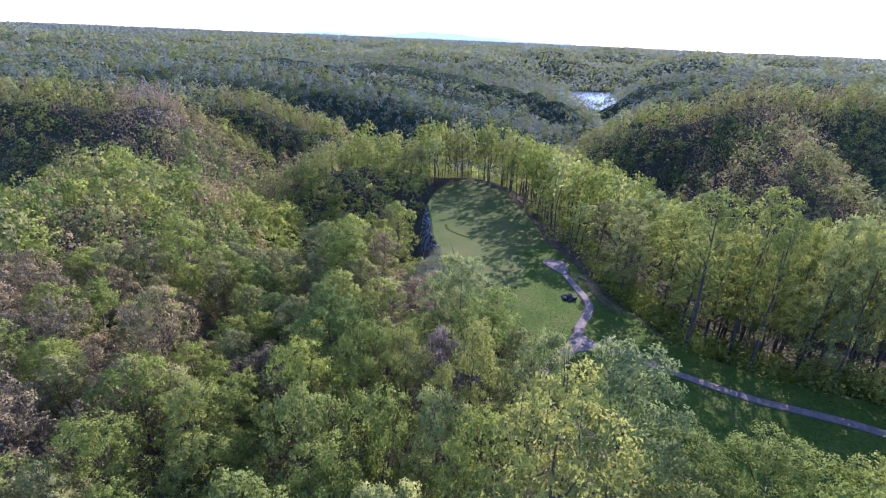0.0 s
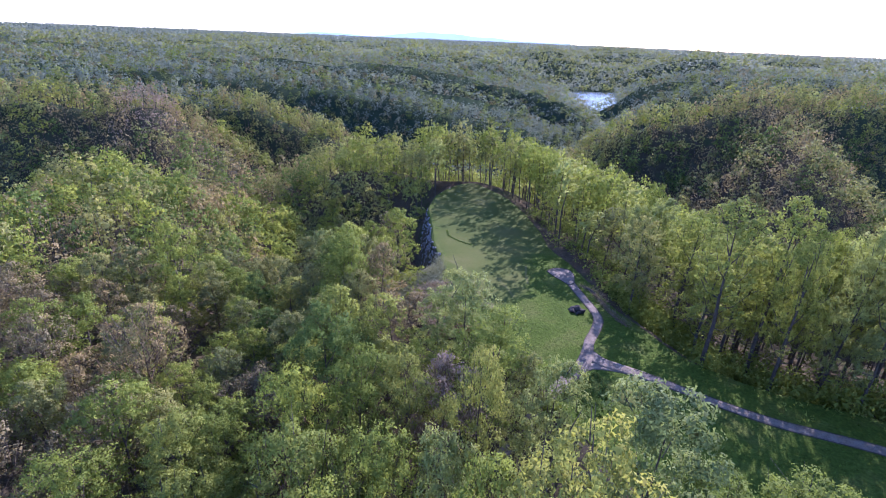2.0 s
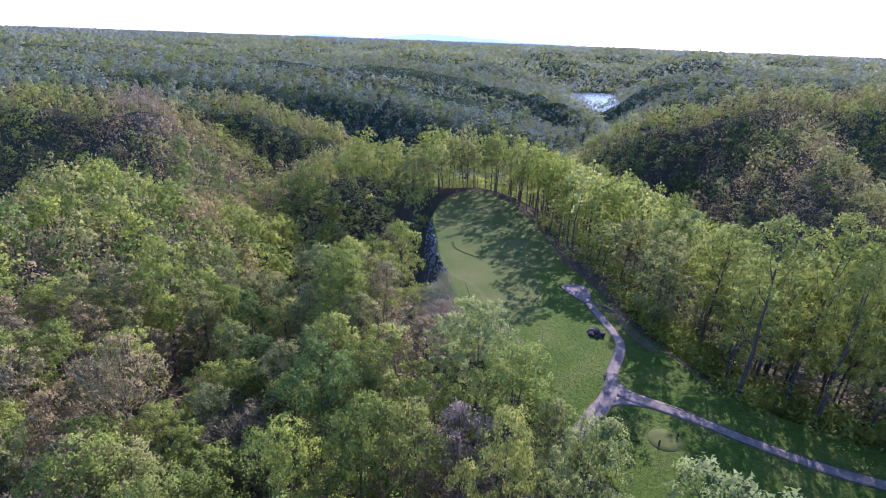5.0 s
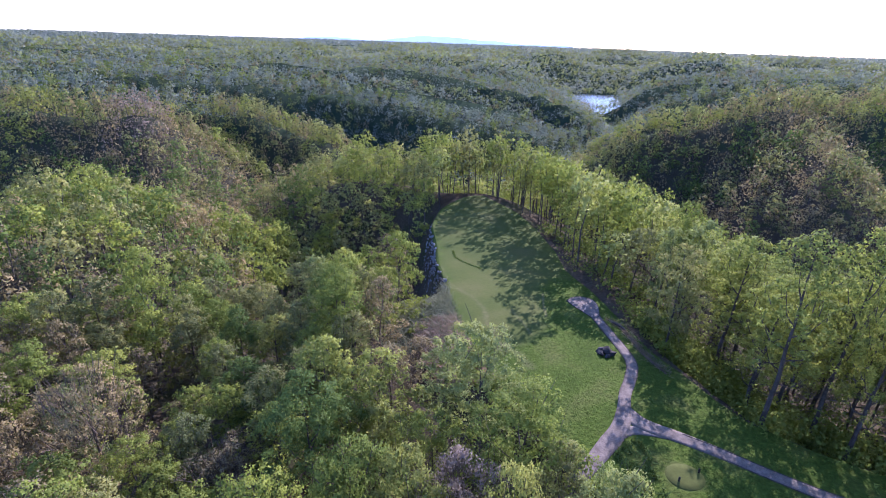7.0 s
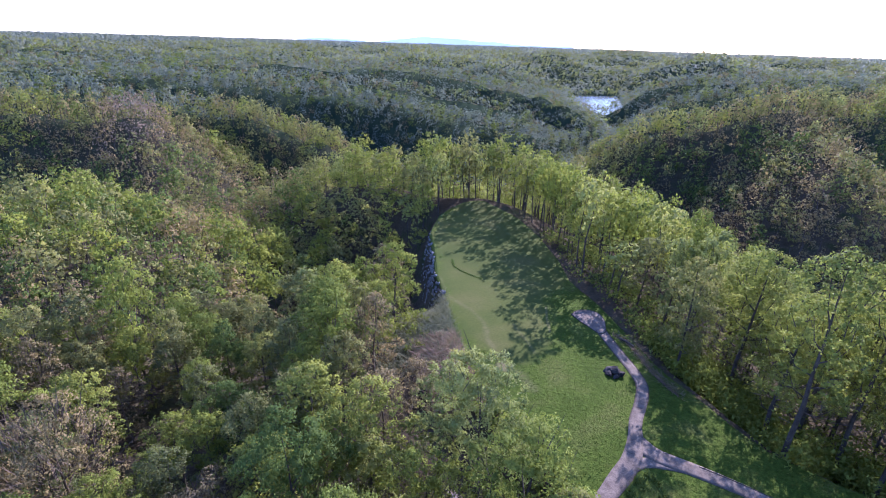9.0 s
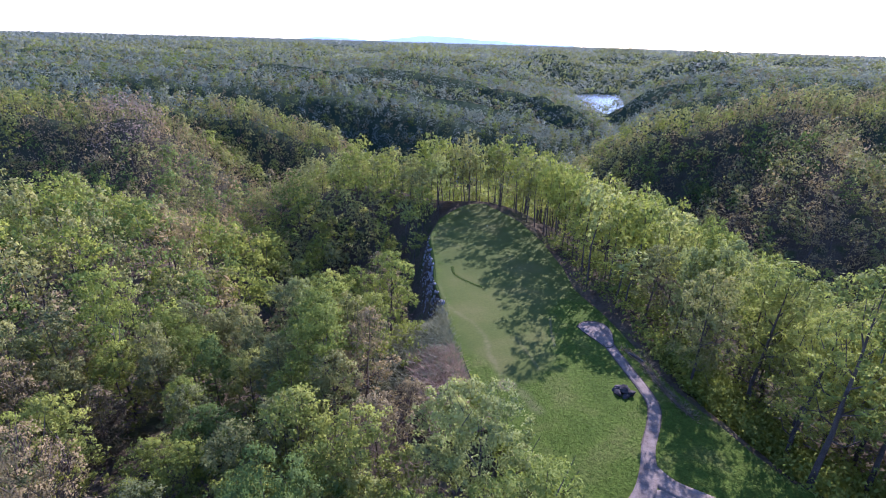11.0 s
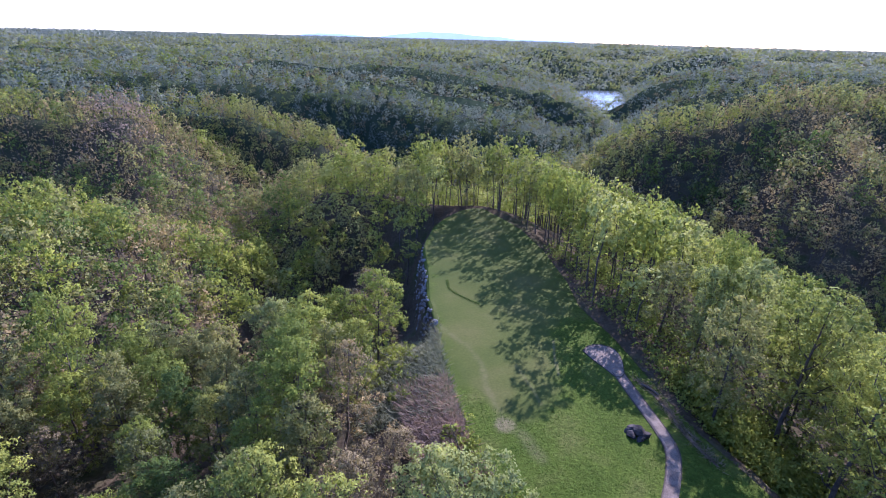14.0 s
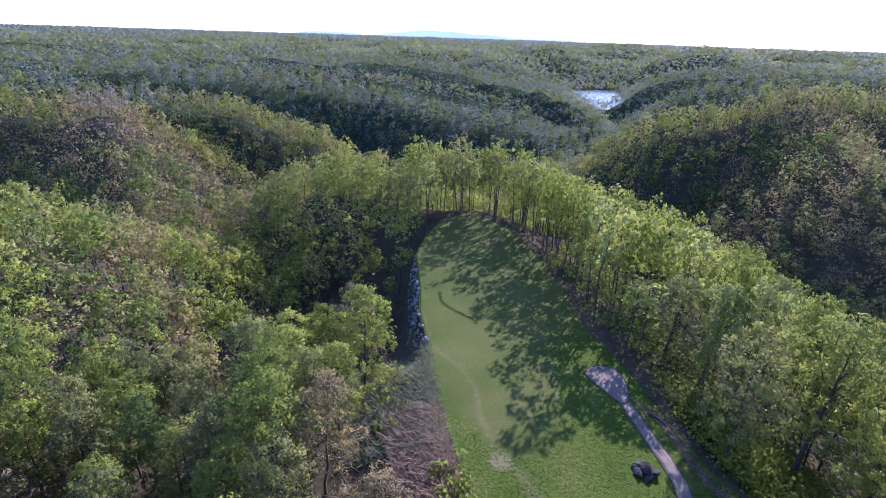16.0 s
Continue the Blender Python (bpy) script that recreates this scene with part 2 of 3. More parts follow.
def spread(lo, hi, fine_lo, fine_hi, step, grow):
    mid = list(np.arange(fine_lo, fine_hi + step, step))
    s, v = step, mid[-1]
    while v < hi:
        s *= grow
        v += s
        mid.append(v)
    s, v = step, mid[0]
    while v > lo:
        s *= grow
        v -= s
        mid.insert(0, v)
    return np.array(mid)


# ---- ground ----
gx, gy = np.meshgrid(spread(-5200, 5200, -110, 90, 2.0, 1.06), spread(-400, 5000, 20, 205, 2.0, 1.06))
gz = land(gx, gy) - 0.5 * smooth(0.8, 2.5, inside(gx, gy))
ground = tagged(new("ground", grid_mesh("ground", gx, gy, gz, FLOOR)), "brown leaf-covered forest floor over steep wooded hills", "ground", kind="structure")


def sheet(name, y0, y1, left, right, lift, mat, label, across=44, step=0.8, edge=0.5):
    """Turf laid over the clearing between two edges; its rim dips into the ground."""
    ys = np.linspace(y0, y1, int((y1 - y0) / step) + 1)
    us = np.r_[0, np.linspace(0.004, 0.996, across), 1]
    yy, uu = np.meshgrid(ys, us, indexing="ij")
    lx, rx = left(ys)[:, None], right(ys)[:, None]
    xx = lx + (rx - lx) * uu
    zz = land(xx, yy) + lift
    zz[:, 0] -= edge
    zz[:, -1] -= edge
    zz[0] -= edge
    zz[-1] -= edge
    me = grid_mesh(name, xx, yy, zz, mat)
    for key, values in (("mown", mown_share(xx, yy)), ("worn", worn_share(xx, yy))):
        me.attributes.new(key, "FLOAT", "POINT").data.foreach_set("value", values.astype(np.float32).ravel())
    return tagged(new(name, me), label, "grass", kind="structure")


def fair_left(y):
    return clear_left(y) + 0.5 + 7 * smooth(104, 92, y)


def fair_right(y):
    return np.minimum(np.interp(y, (91, 95, 98, 110, 120, 130, 200), (8, 13, 15.5, 16.8, 18, 24, 40)), clear_right(y) - 0.6)


def line_gap(x, y, pts):
    """Metres from a line of the plan."""
    best = np.full(np.shape(x), 1e3)
    for (ax, ay), (bx, by) in zip(pts, pts[1:]):
        u = np.clip(((x - ax) * (bx - ax) + (y - ay) * (by - ay)) / ((bx - ax) ** 2 + (by - ay) ** 2), 0, 1)
        best = np.minimum(best, np.hypot(x - ax - u * (bx - ax), y - ay - u * (by - ay)))
    return best


def mown_share(x, y):
    wob = 0.5 * waves(x, y, 9, 12)
    edge = np.minimum(np.minimum(x - fair_left(y), fair_right(y) - x), y - 92.5) + wob
    tee = 2.25 - np.hypot(x - 27.4, (y - 64.3) * 1.08)
    return np.maximum(smooth(-2.2, 2.2, edge + 1.2 * waves(x, y, 4, 15)), smooth(-0.15, 0.15, tee))


def worn_share(x, y):
    streak = smooth(0.9, 0.0, line_gap(x, y, [(-6.2, 130), (-3.6, 119), (1.0, 112.8), (3.8, 107), (4.8, 99.5), (7, 92)]) + 0.35 * waves(x, y, 5, 14))
    rim = smooth(0.35, 0.0, line_gap(x, y, [(17.3, 116), (16.7, 110.8), (16.4, 105)])) * 0.8
    rut = smooth(0.4, 0.0, line_gap(x, y, [(9.5, 107), (11.5, 101), (12.5, 97)])) * 0.35
    heap = smooth(1.9, 0.9, np.hypot(x - 6.9, y - 92))
    return np.clip(0.28 * streak + rim + rut + heap + 0.4 * smooth(1.5, 0, line_gap(x, y, [(9, 90.5), (11, 86)])), 0, 1)


sheet("rough_lawn", 42.3, 197.7, clear_left, clear_right, 0.03, ROUGH, "bright green rough grass with uneven tufts", 90, 0.7)


sheet("fairway", 92, 196.8, lambda y: fair_left(y) - 0.9, lambda y: np.minimum(fair_right(y) + 0.9, clear_right(y) - 0.2), 0.036, FAIRWAY, "smooth mown olive-green fairway grass", 60, 0.7, 0.003)

# ---- water and far mountains ----
WATER, nt, out = shader("water")
bs = node(nt, "ShaderNodeBsdfPrincipled", Roughness=0.12)
bs.inputs["Base Color"].default_value = (0.03, 0.045, 0.05, 1)
bp = node(nt, "ShaderNodeBump", Strength=0.6, Distance=0.8)
nt.links.new(world_noise(nt, 0.25, 4), bp.inputs["Height"])
nt.links.new(bp.outputs[0], bs.inputs["Normal"])
nt.links.new(bs.outputs[0], out.inputs[0])
wy, wu = np.meshgrid(np.linspace(966, 1385, 30), np.linspace(-1, 1, 12), indexing="ij")
wx = river_x(wy) + wu * (np.interp(wy, (955, 975, 1030, 1130, 1280, 1385), (4, 16, 32, 46, 62, 60)))
tagged(new("water", grid_mesh("water", wx, wy, np.full(wx.shape, LAKE_Z), WATER)), "still grey lake arm between wooded hills", "water", kind="structure")


# ---- trees ----
def leaf_cloud(rng, centres, radii, count, size, flat=0.8, per=18, tight=0.33, up=0.0, whole_share=0.35):
    """Leaf blades in small clumps on the outer hull of a crown's boughs. Their shading follows the clumps and the crown's round form."""
    centres, radii = np.asarray(centres, float), np.asarray(radii, float)
    squash = np.array((1, 1, flat))
    which = np.repeat(np.arange(len(centres)), per)
    m = len(which)
    out = rng.normal(size=(m, 3))
    out[:, 2] += 0.45
    out /= np.linalg.norm(out, axis=1)[:, None]
    mid = centres[which] + out * (radii[which] * rng.uniform(0.7, 1.05, m))[:, None] * squash
    deep = np.zeros(m, int)
    for c, r in zip(centres, radii):
        deep += np.linalg.norm((mid - c) / squash, axis=1) < 0.8 * r
    keep = (deep < 2) | (rng.uniform(size=m) < 0.2)
    mid, out, size_of = mid[keep], out[keep], radii[which][keep] * rng.uniform(0.7, 1.35, keep.sum()) * tight
    pick = rng.choice(len(mid), count, p=size_of**2 / (size_of**2).sum())
    way = rng.normal(size=(count, 3)) + 0.5 * out[pick]
    way[:, 2] += 0.3
    way /= np.linalg.norm(way, axis=1)[:, None]
    at = mid[pick] + way * (size_of[pick] * rng.uniform(0.35, 1.1, count))[:, None] * (1, 1, 0.8)
    nrm = way + rng.normal(scale=0.5, size=(count, 3))
    nrm /= np.linalg.norm(nrm, axis=1)[:, None]
    u = np.cross(nrm, rng.normal(size=(count, 3)))
    u /= np.linalg.norm(u, axis=1)[:, None]
    v = np.cross(nrm, u)
    s = size * rng.uniform(0.6, 1.35, count)[:, None]
    verts = np.stack([at - u * s, at + u * s * 0.7 - v * s * 0.6, at + u * s * 0.7 + v * s * 0.6], 1).reshape(-1, 3)
    whole = at - centres.mean(0) * (1, 1, 0.85)
    whole /= np.linalg.norm(whole, axis=1)[:, None] + 1e-6
    soft = whole_share * whole + 0.45 * out[pick] + 0.6 * way + 0.2 * nrm
    soft[:, 2] += up
    soft /= np.linalg.norm(soft, axis=1)[:, None]
    return verts, np.arange(count * 3).reshape(-1, 3), np.repeat(soft, 3, axis=0)


def stacked(*clouds):
    n, vs, fs, ns = 0, [], [], []
    for v, f, m in clouds:
        vs.append(v)
        fs.append(f + n)
        ns.append(m)
        n += len(v)
    return np.concatenate(vs), np.concatenate(fs), np.concatenate(ns)


def tube(points, radii, sides=6):
    points = np.asarray(points, float)
    ring = np.linspace(0, 2 * math.pi, sides, endpoint=False)
    d = np.gradient(points, axis=0)
    d /= np.linalg.norm(d, axis=1)[:, None] + 1e-9
    ref = np.where(np.abs(d[:, 2:3]) > 0.9, (1.0, 0, 0), (0, 0, 1.0))
    u = np.cross(d, ref)
    u /= np.linalg.norm(u, axis=1)[:, None]
    v = np.cross(d, u)
    r = np.asarray(radii)[:, None, None]
    verts = points[:, None] + r * (np.cos(ring)[None, :, None] * u[:, None] + np.sin(ring)[None, :, None] * v[:, None])
    a = np.arange(len(points) * sides).reshape(len(points), sides)
    b = np.roll(a, -1, 1)
    return verts.reshape(-1, 3), np.stack([a[:-1], b[:-1], b[1:], a[1:]], -1).reshape(-1, 4)


def joined(parts):
    vs, fs, n = [], [], 0
    for v, f in parts:
        vs.append(v)
        fs.append(f + n)
        n += len(v)
    return np.concatenate(vs), np.concatenate(fs)


def tree_shape(rng, height, width, bare, boughs, leaves, leaf, limbs=7, sides=6, twigs=0, bough_size=0.36):
    """Trunk with limbs, and a crown of leaves round the limbs' ends. bare: the share of the height with no crown."""
    lean = rng.normal(scale=0.03, size=2) * height
    zs = np.linspace(-0.8, height * 0.9, 7)
    bend = rng.normal(scale=0.012 * height, size=(7, 2)).cumsum(0) * 0.5
    axis = np.stack([lean[0] * zs / height + bend[:, 0], lean[1] * zs / height + bend[:, 1], zs], 1)
    axis[:2, :2] *= 0.2
    r0 = 0.0105 * height
    wood = [tube(axis, r0 * np.linspace(1.25, 0.15, 7), sides)]
    centres, radii = [], []
    for k in range(boughs):
        g = (k + rng.uniform(0.1, 0.9)) / boughs
        f = bare + (1 - bare) * (0.1 + 0.86 * g)
        span = width * 0.42 * math.sqrt(max(0.04, 1 - ((g - 0.38) / 0.64) ** 2)) * rng.uniform(0.72, 1.05) * (0.55 if k % 4 == 3 else 1.0)
        ang = k * 2.4 + rng.uniform(-0.5, 0.5)
        base = np.array([np.interp(f * height * 0.72, zs, axis[:, j]) for j in range(3)])
        tip = np.array([axis[3, 0] + math.cos(ang) * span, axis[3, 1] + math.sin(ang) * span, f * height * 0.95])
        centres.append(tip)
        radii.append(width * bough_size * 0.5 * rng.uniform(0.8, 1.25) * (0.75 + 0.35 * g))
        if k % max(1, boughs // limbs) == 0:
            mid = (base + tip) / 2 + np.array([0, 0, -0.04 * height])
            wood.append(tube([base, mid, tip], [r0 * 0.42, r0 * 0.26, r0 * 0.08], max(3, sides - 2)))
    centres.append(np.array([axis[-1, 0], axis[-1, 1], height * 0.93]))
    radii.append(width * bough_size * 0.5)
    crown = leaf_cloud(rng, centres, radii, leaves, leaf)
    if twigs:
        wood.append(twig_cloud(rng, axis, centres, radii, twigs, height))
    return joined(wood), crown


def twig_cloud(rng, axis, centres, radii, count, height):
    """Thin twigs that fan upward out of the limbs."""
    which = rng.integers(0, len(centres), count)
    c, r = np.asarray(centres)[which], np.asarray(radii)[which][:, None]
    start = c + rng.normal(scale=0.35, size=(count, 3)) * r - (0, 0, 0.02 * height)
    out = c - np.array([axis[3, 0], axis[3, 1], height * 0.45])
    out /= np.linalg.norm(out, axis=1)[:, None]
    way = out + rng.normal(scale=0.45, size=(count, 3)) + (0, 0, 0.5)
    way /= np.linalg.norm(way, axis=1)[:, None]
    tip = start + way * r * rng.uniform(0.6, 1.4, count)[:, None]
    side = np.cross(way, rng.normal(size=(count, 3)))
    side /= np.linalg.norm(side, axis=1)[:, None]
    w = side * 0.0022 * height
    return np.stack([start - w, start + w, tip + w * 0.3, tip - w * 0.3], 1).reshape(-1, 4, 3).reshape(-1, 3), np.arange(count * 4).reshape(-1, 4)


# kinds of tree: species, label, height, width, bare share, boughs, twigs, leaf share
KINDS = {
    "round": ("green", "fresh green broadleaf tree in spring leaf", 19, 10.5, 0.12, 20, 60, 1.0),
    "tall": ("yellow", "tall straight tree with sunlit yellow-green crown", 27, 8.8, 0.27, 30, 90, 0.95),
    "deep": ("deep", "dense deep green broadleaf tree", 18, 10, 0.12, 20, 0, 1.15),
    "gold": ("golden", "golden green tree with young leaves", 20, 10, 0.13, 20, 60, 1.0),
    "lime": ("yellow", "yellow-green tree with young leaves", 19, 10, 0.13, 20, 60, 1.0),
    "pale": ("pale", "silvery pale green tree with fresh leaves", 18, 9, 0.18, 18, 40, 0.95),
    "olive": ("olive", "olive green tree with thin spring leaves", 20, 9.5, 0.16, 20, 120, 0.95),
    "bud": ("bud", "brown budding tree with many bare twigs", 18, 9.5, 0.22, 18, 700, 0.5),
    "far": ("blue", "tree far off, leaf colour tinted with haze", 19, 10, 0.2, 18, 0, 1.0),
    "rose": ("rose", "rose-brown budding tree with bare twigs", 17, 9, 0.22, 18, 600, 0.5),
}
PROTO = {}
for n, (kind, (sp, label, height, width, bare, boughs, twigs, share)) in enumerate(KINDS.items()):
    if kind == "far":
        continue
    for variant in range(2):
        rng = np.random.default_rng(100 + 10 * n + variant)
        for level, (leaves, leaf, tw, sides) in {"near": (14000, 0.122, 1.0, 6), "mid": (6500, 0.18, 0.5, 5)}.items():
            wood, crown = tree_shape(np.random.default_rng(100 + 10 * n + variant), height, width, bare, boughs, int(leaves * share), leaf, 7, sides, int(twigs * tw), 0.36)
            PROTO[kind, variant, level] = (mesh_of("trunk", *wood, [TWIG if kind in ("bud", "rose") else BARK], flat=False), mesh_of("crown", *crown[:2], [SPECIES[sp]], normals=crown[2]))


def plant(kind, variant, level, x, y, scale, turn, tall=1.0):
    root = new("tree")
    root.matrix_world = Matrix.LocRotScale((x, y, float(land(x, y))), Euler((0, 0, turn)), (scale, scale, scale * tall))
    for name, me in zip(("trunk", "crown"), PROTO[kind, variant, level]):
        ob = new(name, me)
        ob.parent = root
    tagged(root, KINDS[kind][1], "tree", "trees of the wood")
    return root


def pick_kind(rng, x, y):
    """Which trees grow where."""
    u = rng.uniform()
    mix = waves(x, y, 45, 21) * 0.25 + u
    if x > 26 and y < 180:
        some = 0.62 if y < 100 else 0.3
        return "tall" if u < some else ("round" if u < 0.75 else ("olive" if u < 0.9 else "pale"))
    if y > 165 and abs(x) < 70:
        return "tall" if u < 0.12 else ("olive" if u < 0.35 else ("round" if u < 0.84 else "pale"))
    if (x < -38 and y < 64) or (x < -58 and y < 86):
        return "bud" if mix < 0.6 else ("olive" if mix < 0.8 else "round")
    if x < -32 and y < 100:
        return "round" if mix < 0.3 else ("olive" if mix < 0.66 else ("lime" if mix < 0.84 else "bud"))
    if x < -40:
        return "olive" if mix < 0.26 else ("round" if mix < 0.55 else ("deep" if mix < 0.84 else "bud"))
    if x > -28 and y < 62:
        return "round" if mix < 0.45 else ("lime" if mix < 0.72 else ("pale" if mix < 0.84 else "olive"))
    if mix < 0.28:
        return "round"
    if mix < 0.36:
        return "deep"
    if mix < 0.58:
        return "lime"
    if mix < 0.65:
        return "pale"
    return "olive" if mix < 0.9 else "bud"


def hollow(x, y):
    """The bare dark hollow below the rock wall."""
    return (((x + 32) / 23) ** 2 + ((y - 147) / 32) ** 2 < 1) & (x < 0)


# lawns that the sun reaches: x0, x1, y0, y1
SUNLIT = [(14, 27, 82, 98), (21, 27.5, 61, 66)]


def sun_cap(x, y):
    """How high a tree may be and leave those lawns in the sun."""
    cap = 99.0
    run, rise = math.tan(SUN_AZ), math.tan(SUN_EL) / math.cos(SUN_AZ)
    for x0, x1, y0, y1 in SUNLIT:
        lo, hi = max(y - y1, (x - x1) / run), min(y - y0, (x - x0) / run)
        if 0 < lo < hi:
            cap = min(cap, -2.0 + rise * (lo + 5) - float(land(x, y)))
    return cap


def in_view(x, y, margin):
    """The wedge of land that the camera ever looks over, with a margin."""
    return (y > -25) & (np.abs(x) < 0.98 * (y + 12) + margin)


# trees that stand out: kind, x, y, height of the top, breadth
MARKED = [
    ("gold", 9.6, 25.5, 30, 1.15), ("pale", 15.4, 33.2, 27.6, 1.2), ("pale", 11.5, 47, 20, 0.8), ("gold", 3, 42.6, 23.5, 0.7),
    ("pale", 2.2, 66, 19.5, 1.1), ("round", 5.6, 56.8, 19, 1.1), ("bud", -7.6, 82, 7.6, 0.9), ("rose", -0.3, 51, 16.5, 1.0),
    ("deep", -16.5, 59.5, 16.5, 1.0), ("gold", -4.3, 50, 18, 0.8), ("round", -10.8, 50.5, 17, 0.9), ("round", -17, 47.5, 16, 0.9),
    ("round", -39, 60.5, 5, 0.75), ("bud", -46, 64, 12, 1.1), ("olive", 9.5, 53, 16, 0.7), ("lime", -24.5, 107.5, 10, 1.2),
    ("pale", -30.5, 110, 8, 0.9), ("round", -20.5, 111, 9.5, 0.8), ("olive", -28, 90, 8.5, 0.9), ("olive", -17.5, 81, 11, 0.9),
    ("bud", -9.8, 75, 11, 0.9), ("round", -63, 101, 11, 1.05), ("deep", -43, 96.5, 2, 0.9), ("bud", -28, 61, 4.5, 1.0), ("bud", -23.2, 57, 5, 0.8), ("gold", -34, 91, 4.5, 0.85),
    ("olive", 36.5, 95.5, 19.5, 1.0), ("tall", 46.5, 96, 21.5, 1.2), ("deep", -33, 78, 5, 0.9), ("tall", 42.5, 75.5, 30, 1.15),
    ("tall", 52, 78, 30, 1.1), ("pale", -3.5, 27, 17, 0.95), ("lime", -14.5, 37, 17, 1.0), ("round", -5.2, 37.5, 17.5, 0.95), ("lime", -14.5, 27, 17, 1.0), ("round", -9.5, 31, 16, 1.0), ("round", 3, 31, 21, 0.9), ("pale", 1, 36, 19, 0.8), ("round", 24, 34, 18, 1.0), ("round", 31, 33.5, 18, 1.0), ("gold", 19, 26.5, 20, 0.9), ("round", 39, 31.5, 18, 1.0), ("round", 46, 27, 18, 1.0),
]


def plant_to(kind, variant, level, x, y, top, broad, turn):
    tall = (top - float(land(x, y))) / KINDS[kind][2]
    return plant(kind, variant, level, x, y, broad, turn, tall / broad)


GULLY = [(-51, 70), (-50, 82), (-47.5, 91), (-45.5, 100), (-44, 110)]
rng = np.random.default_rng(7)
for k, (kind, x, y, top, broad) in enumerate(MARKED):
    plant_to(kind, k % 2, "near" if y < 70 else "mid", x, y, top, broad * (1.15 if y < 70 else 1.0), k * 1.7)
taken = np.array([(m[1], m[2]) for m in MARKED])
step = 7.0
REACH = 112
spots = []
for j, yy in enumerate(np.arange(16, 142, step * 0.87)):
    for xx in np.arange(-120, 90, step):
        x, y = xx + (j % 2) * step / 2 + rng.uniform(-2.2, 2.2), yy + rng.uniform(-2.2, 2.2)
        if hollow(x, y) or inside(x, y) > (-4.5 if y < 62 else -2.6) or not in_view(x, y, 4) or np.hypot(x, y - 20) > REACH:
            continue
        if x > 25 and 86 < y < 130 and inside(x, y) > -5.5:
            continue
        if (-9 < x < 4 and 74 < y < 124) or (-15 < x < 0 and 113 < y < 130) or (-13 < x < 0 and 90 < y < 114) or (12 < x < 40 and 20 < y < 45) or (6 < x < 20 and 52 < y < 75):
            continue
        if np.hypot(taken[:, 0] - x, taken[:, 1] - y).min() < 5.0 or line_gap(x, y, GULLY) < 3.6:
            continue
        spots.append((x, y))
for x, y in spots:
    cap = sun_cap(x, y)
    if cap < 6:
        continue
    near = np.hypot(x, y - 15) < 46 or (x > 26 and y < 96)
    kind = pick_kind(rng, x, y)
    size = rng.uniform(0.82, 1.1) * (0.74 if -47 < x < -27 and 58 < y < 104 else 1.0)
    if x > 26:
        high = min(rng.uniform(0.9, 1.06) * float(np.interp(y, (78, 90, 104), (29.5, 27.5, 25))), cap)
        plant(kind, int(rng.integers(2)), "near" if near else "mid", x, y, size * 1.02, rng.uniform(0, 6.28), high / KINDS[kind][2] / size)
    else:
        plant(kind, int(rng.integers(2)), "near" if near else "mid", x, y, size, rng.uniform(0, 6.28), rng.uniform(0.88, 1.08))


# ---- woods too far off or too many to count ----
def templates(level):
    made = {}
    for n, (kind, (sp, label, height, width, bare, boughs, twigs, share)) in enumerate(KINDS.items()):
        for variant in range(3):
            rng = np.random.default_rng(500 + 10 * n + variant)
            wood = None
            w = width * 0.5
            cs = [(0, 0, height * 0.84)] + [(math.cos(a + variant) * w * 0.52, math.sin(a + variant) * w * 0.52, height * rng.uniform(0.36, 0.78)) for a in (0, 1.05, 2.1, 3.2, 4.2, 5.2)]
            rs = [w * 0.5] + list(w * rng.uniform(0.36, 0.6, 6))
            stem = tube([(rng.normal(scale=0.5), rng.normal(scale=0.5), -1), (rng.normal(scale=0.5), rng.normal(scale=0.5), height * 0.4), (rng.normal(scale=0.8), rng.normal(scale=0.8), height * 0.8)], [0.2, 0.15, 0.04], 4)
            if level == "slope":
                crown = leaf_cloud(rng, cs, rs, int(620 * share), 0.38, 1.0, 16, 0.34, 0.0, 0.7)
                wood = stem
            elif level == "hill":
                crown = leaf_cloud(rng, cs, rs, int(200 * share), 0.62, 1.0, 14, 0.4, 0.1, 1.3)
                wood = stem
            elif level == "copse":
                crown = leaf_cloud(rng, cs, np.array(rs) * 1.15, int(80 * share), 0.98, 0.95, 9, 0.5, 0.2, 1.5)
            elif level == "clump":
                cs, rs = [(-3, -3, height * 0.55), (4, 2, height * 0.6), (-2, 5, height * 0.5)], [width * 0.6, width * 0.55, width * 0.5]
                crown = leaf_cloud(rng, cs, rs, 20, 2.3, 0.6, 6, 0.6, 2.0)
            elif level == "speck":
                cs, rs = [(-9, 0, 6), (8, 6, 7), (2, -10, 6)], [11, 10, 10]
                crown = leaf_cloud(rng, cs, rs, 12, 5.0, 0.4, 6, 0.6, 2.5)
            else:
                cs = [(rng.normal(scale=width * 0.2), rng.normal(scale=width * 0.2), height * f) for f in (0.58, 0.7)]
                rs = [width * 0.62, width * 0.45]
                crown = leaf_cloud(rng, cs, np.array(rs) * 1.1, 36, 1.4, 0.85, 8, 0.5, 0.4, 1.5)
            made[kind, variant] = (wood, crown)
    return made


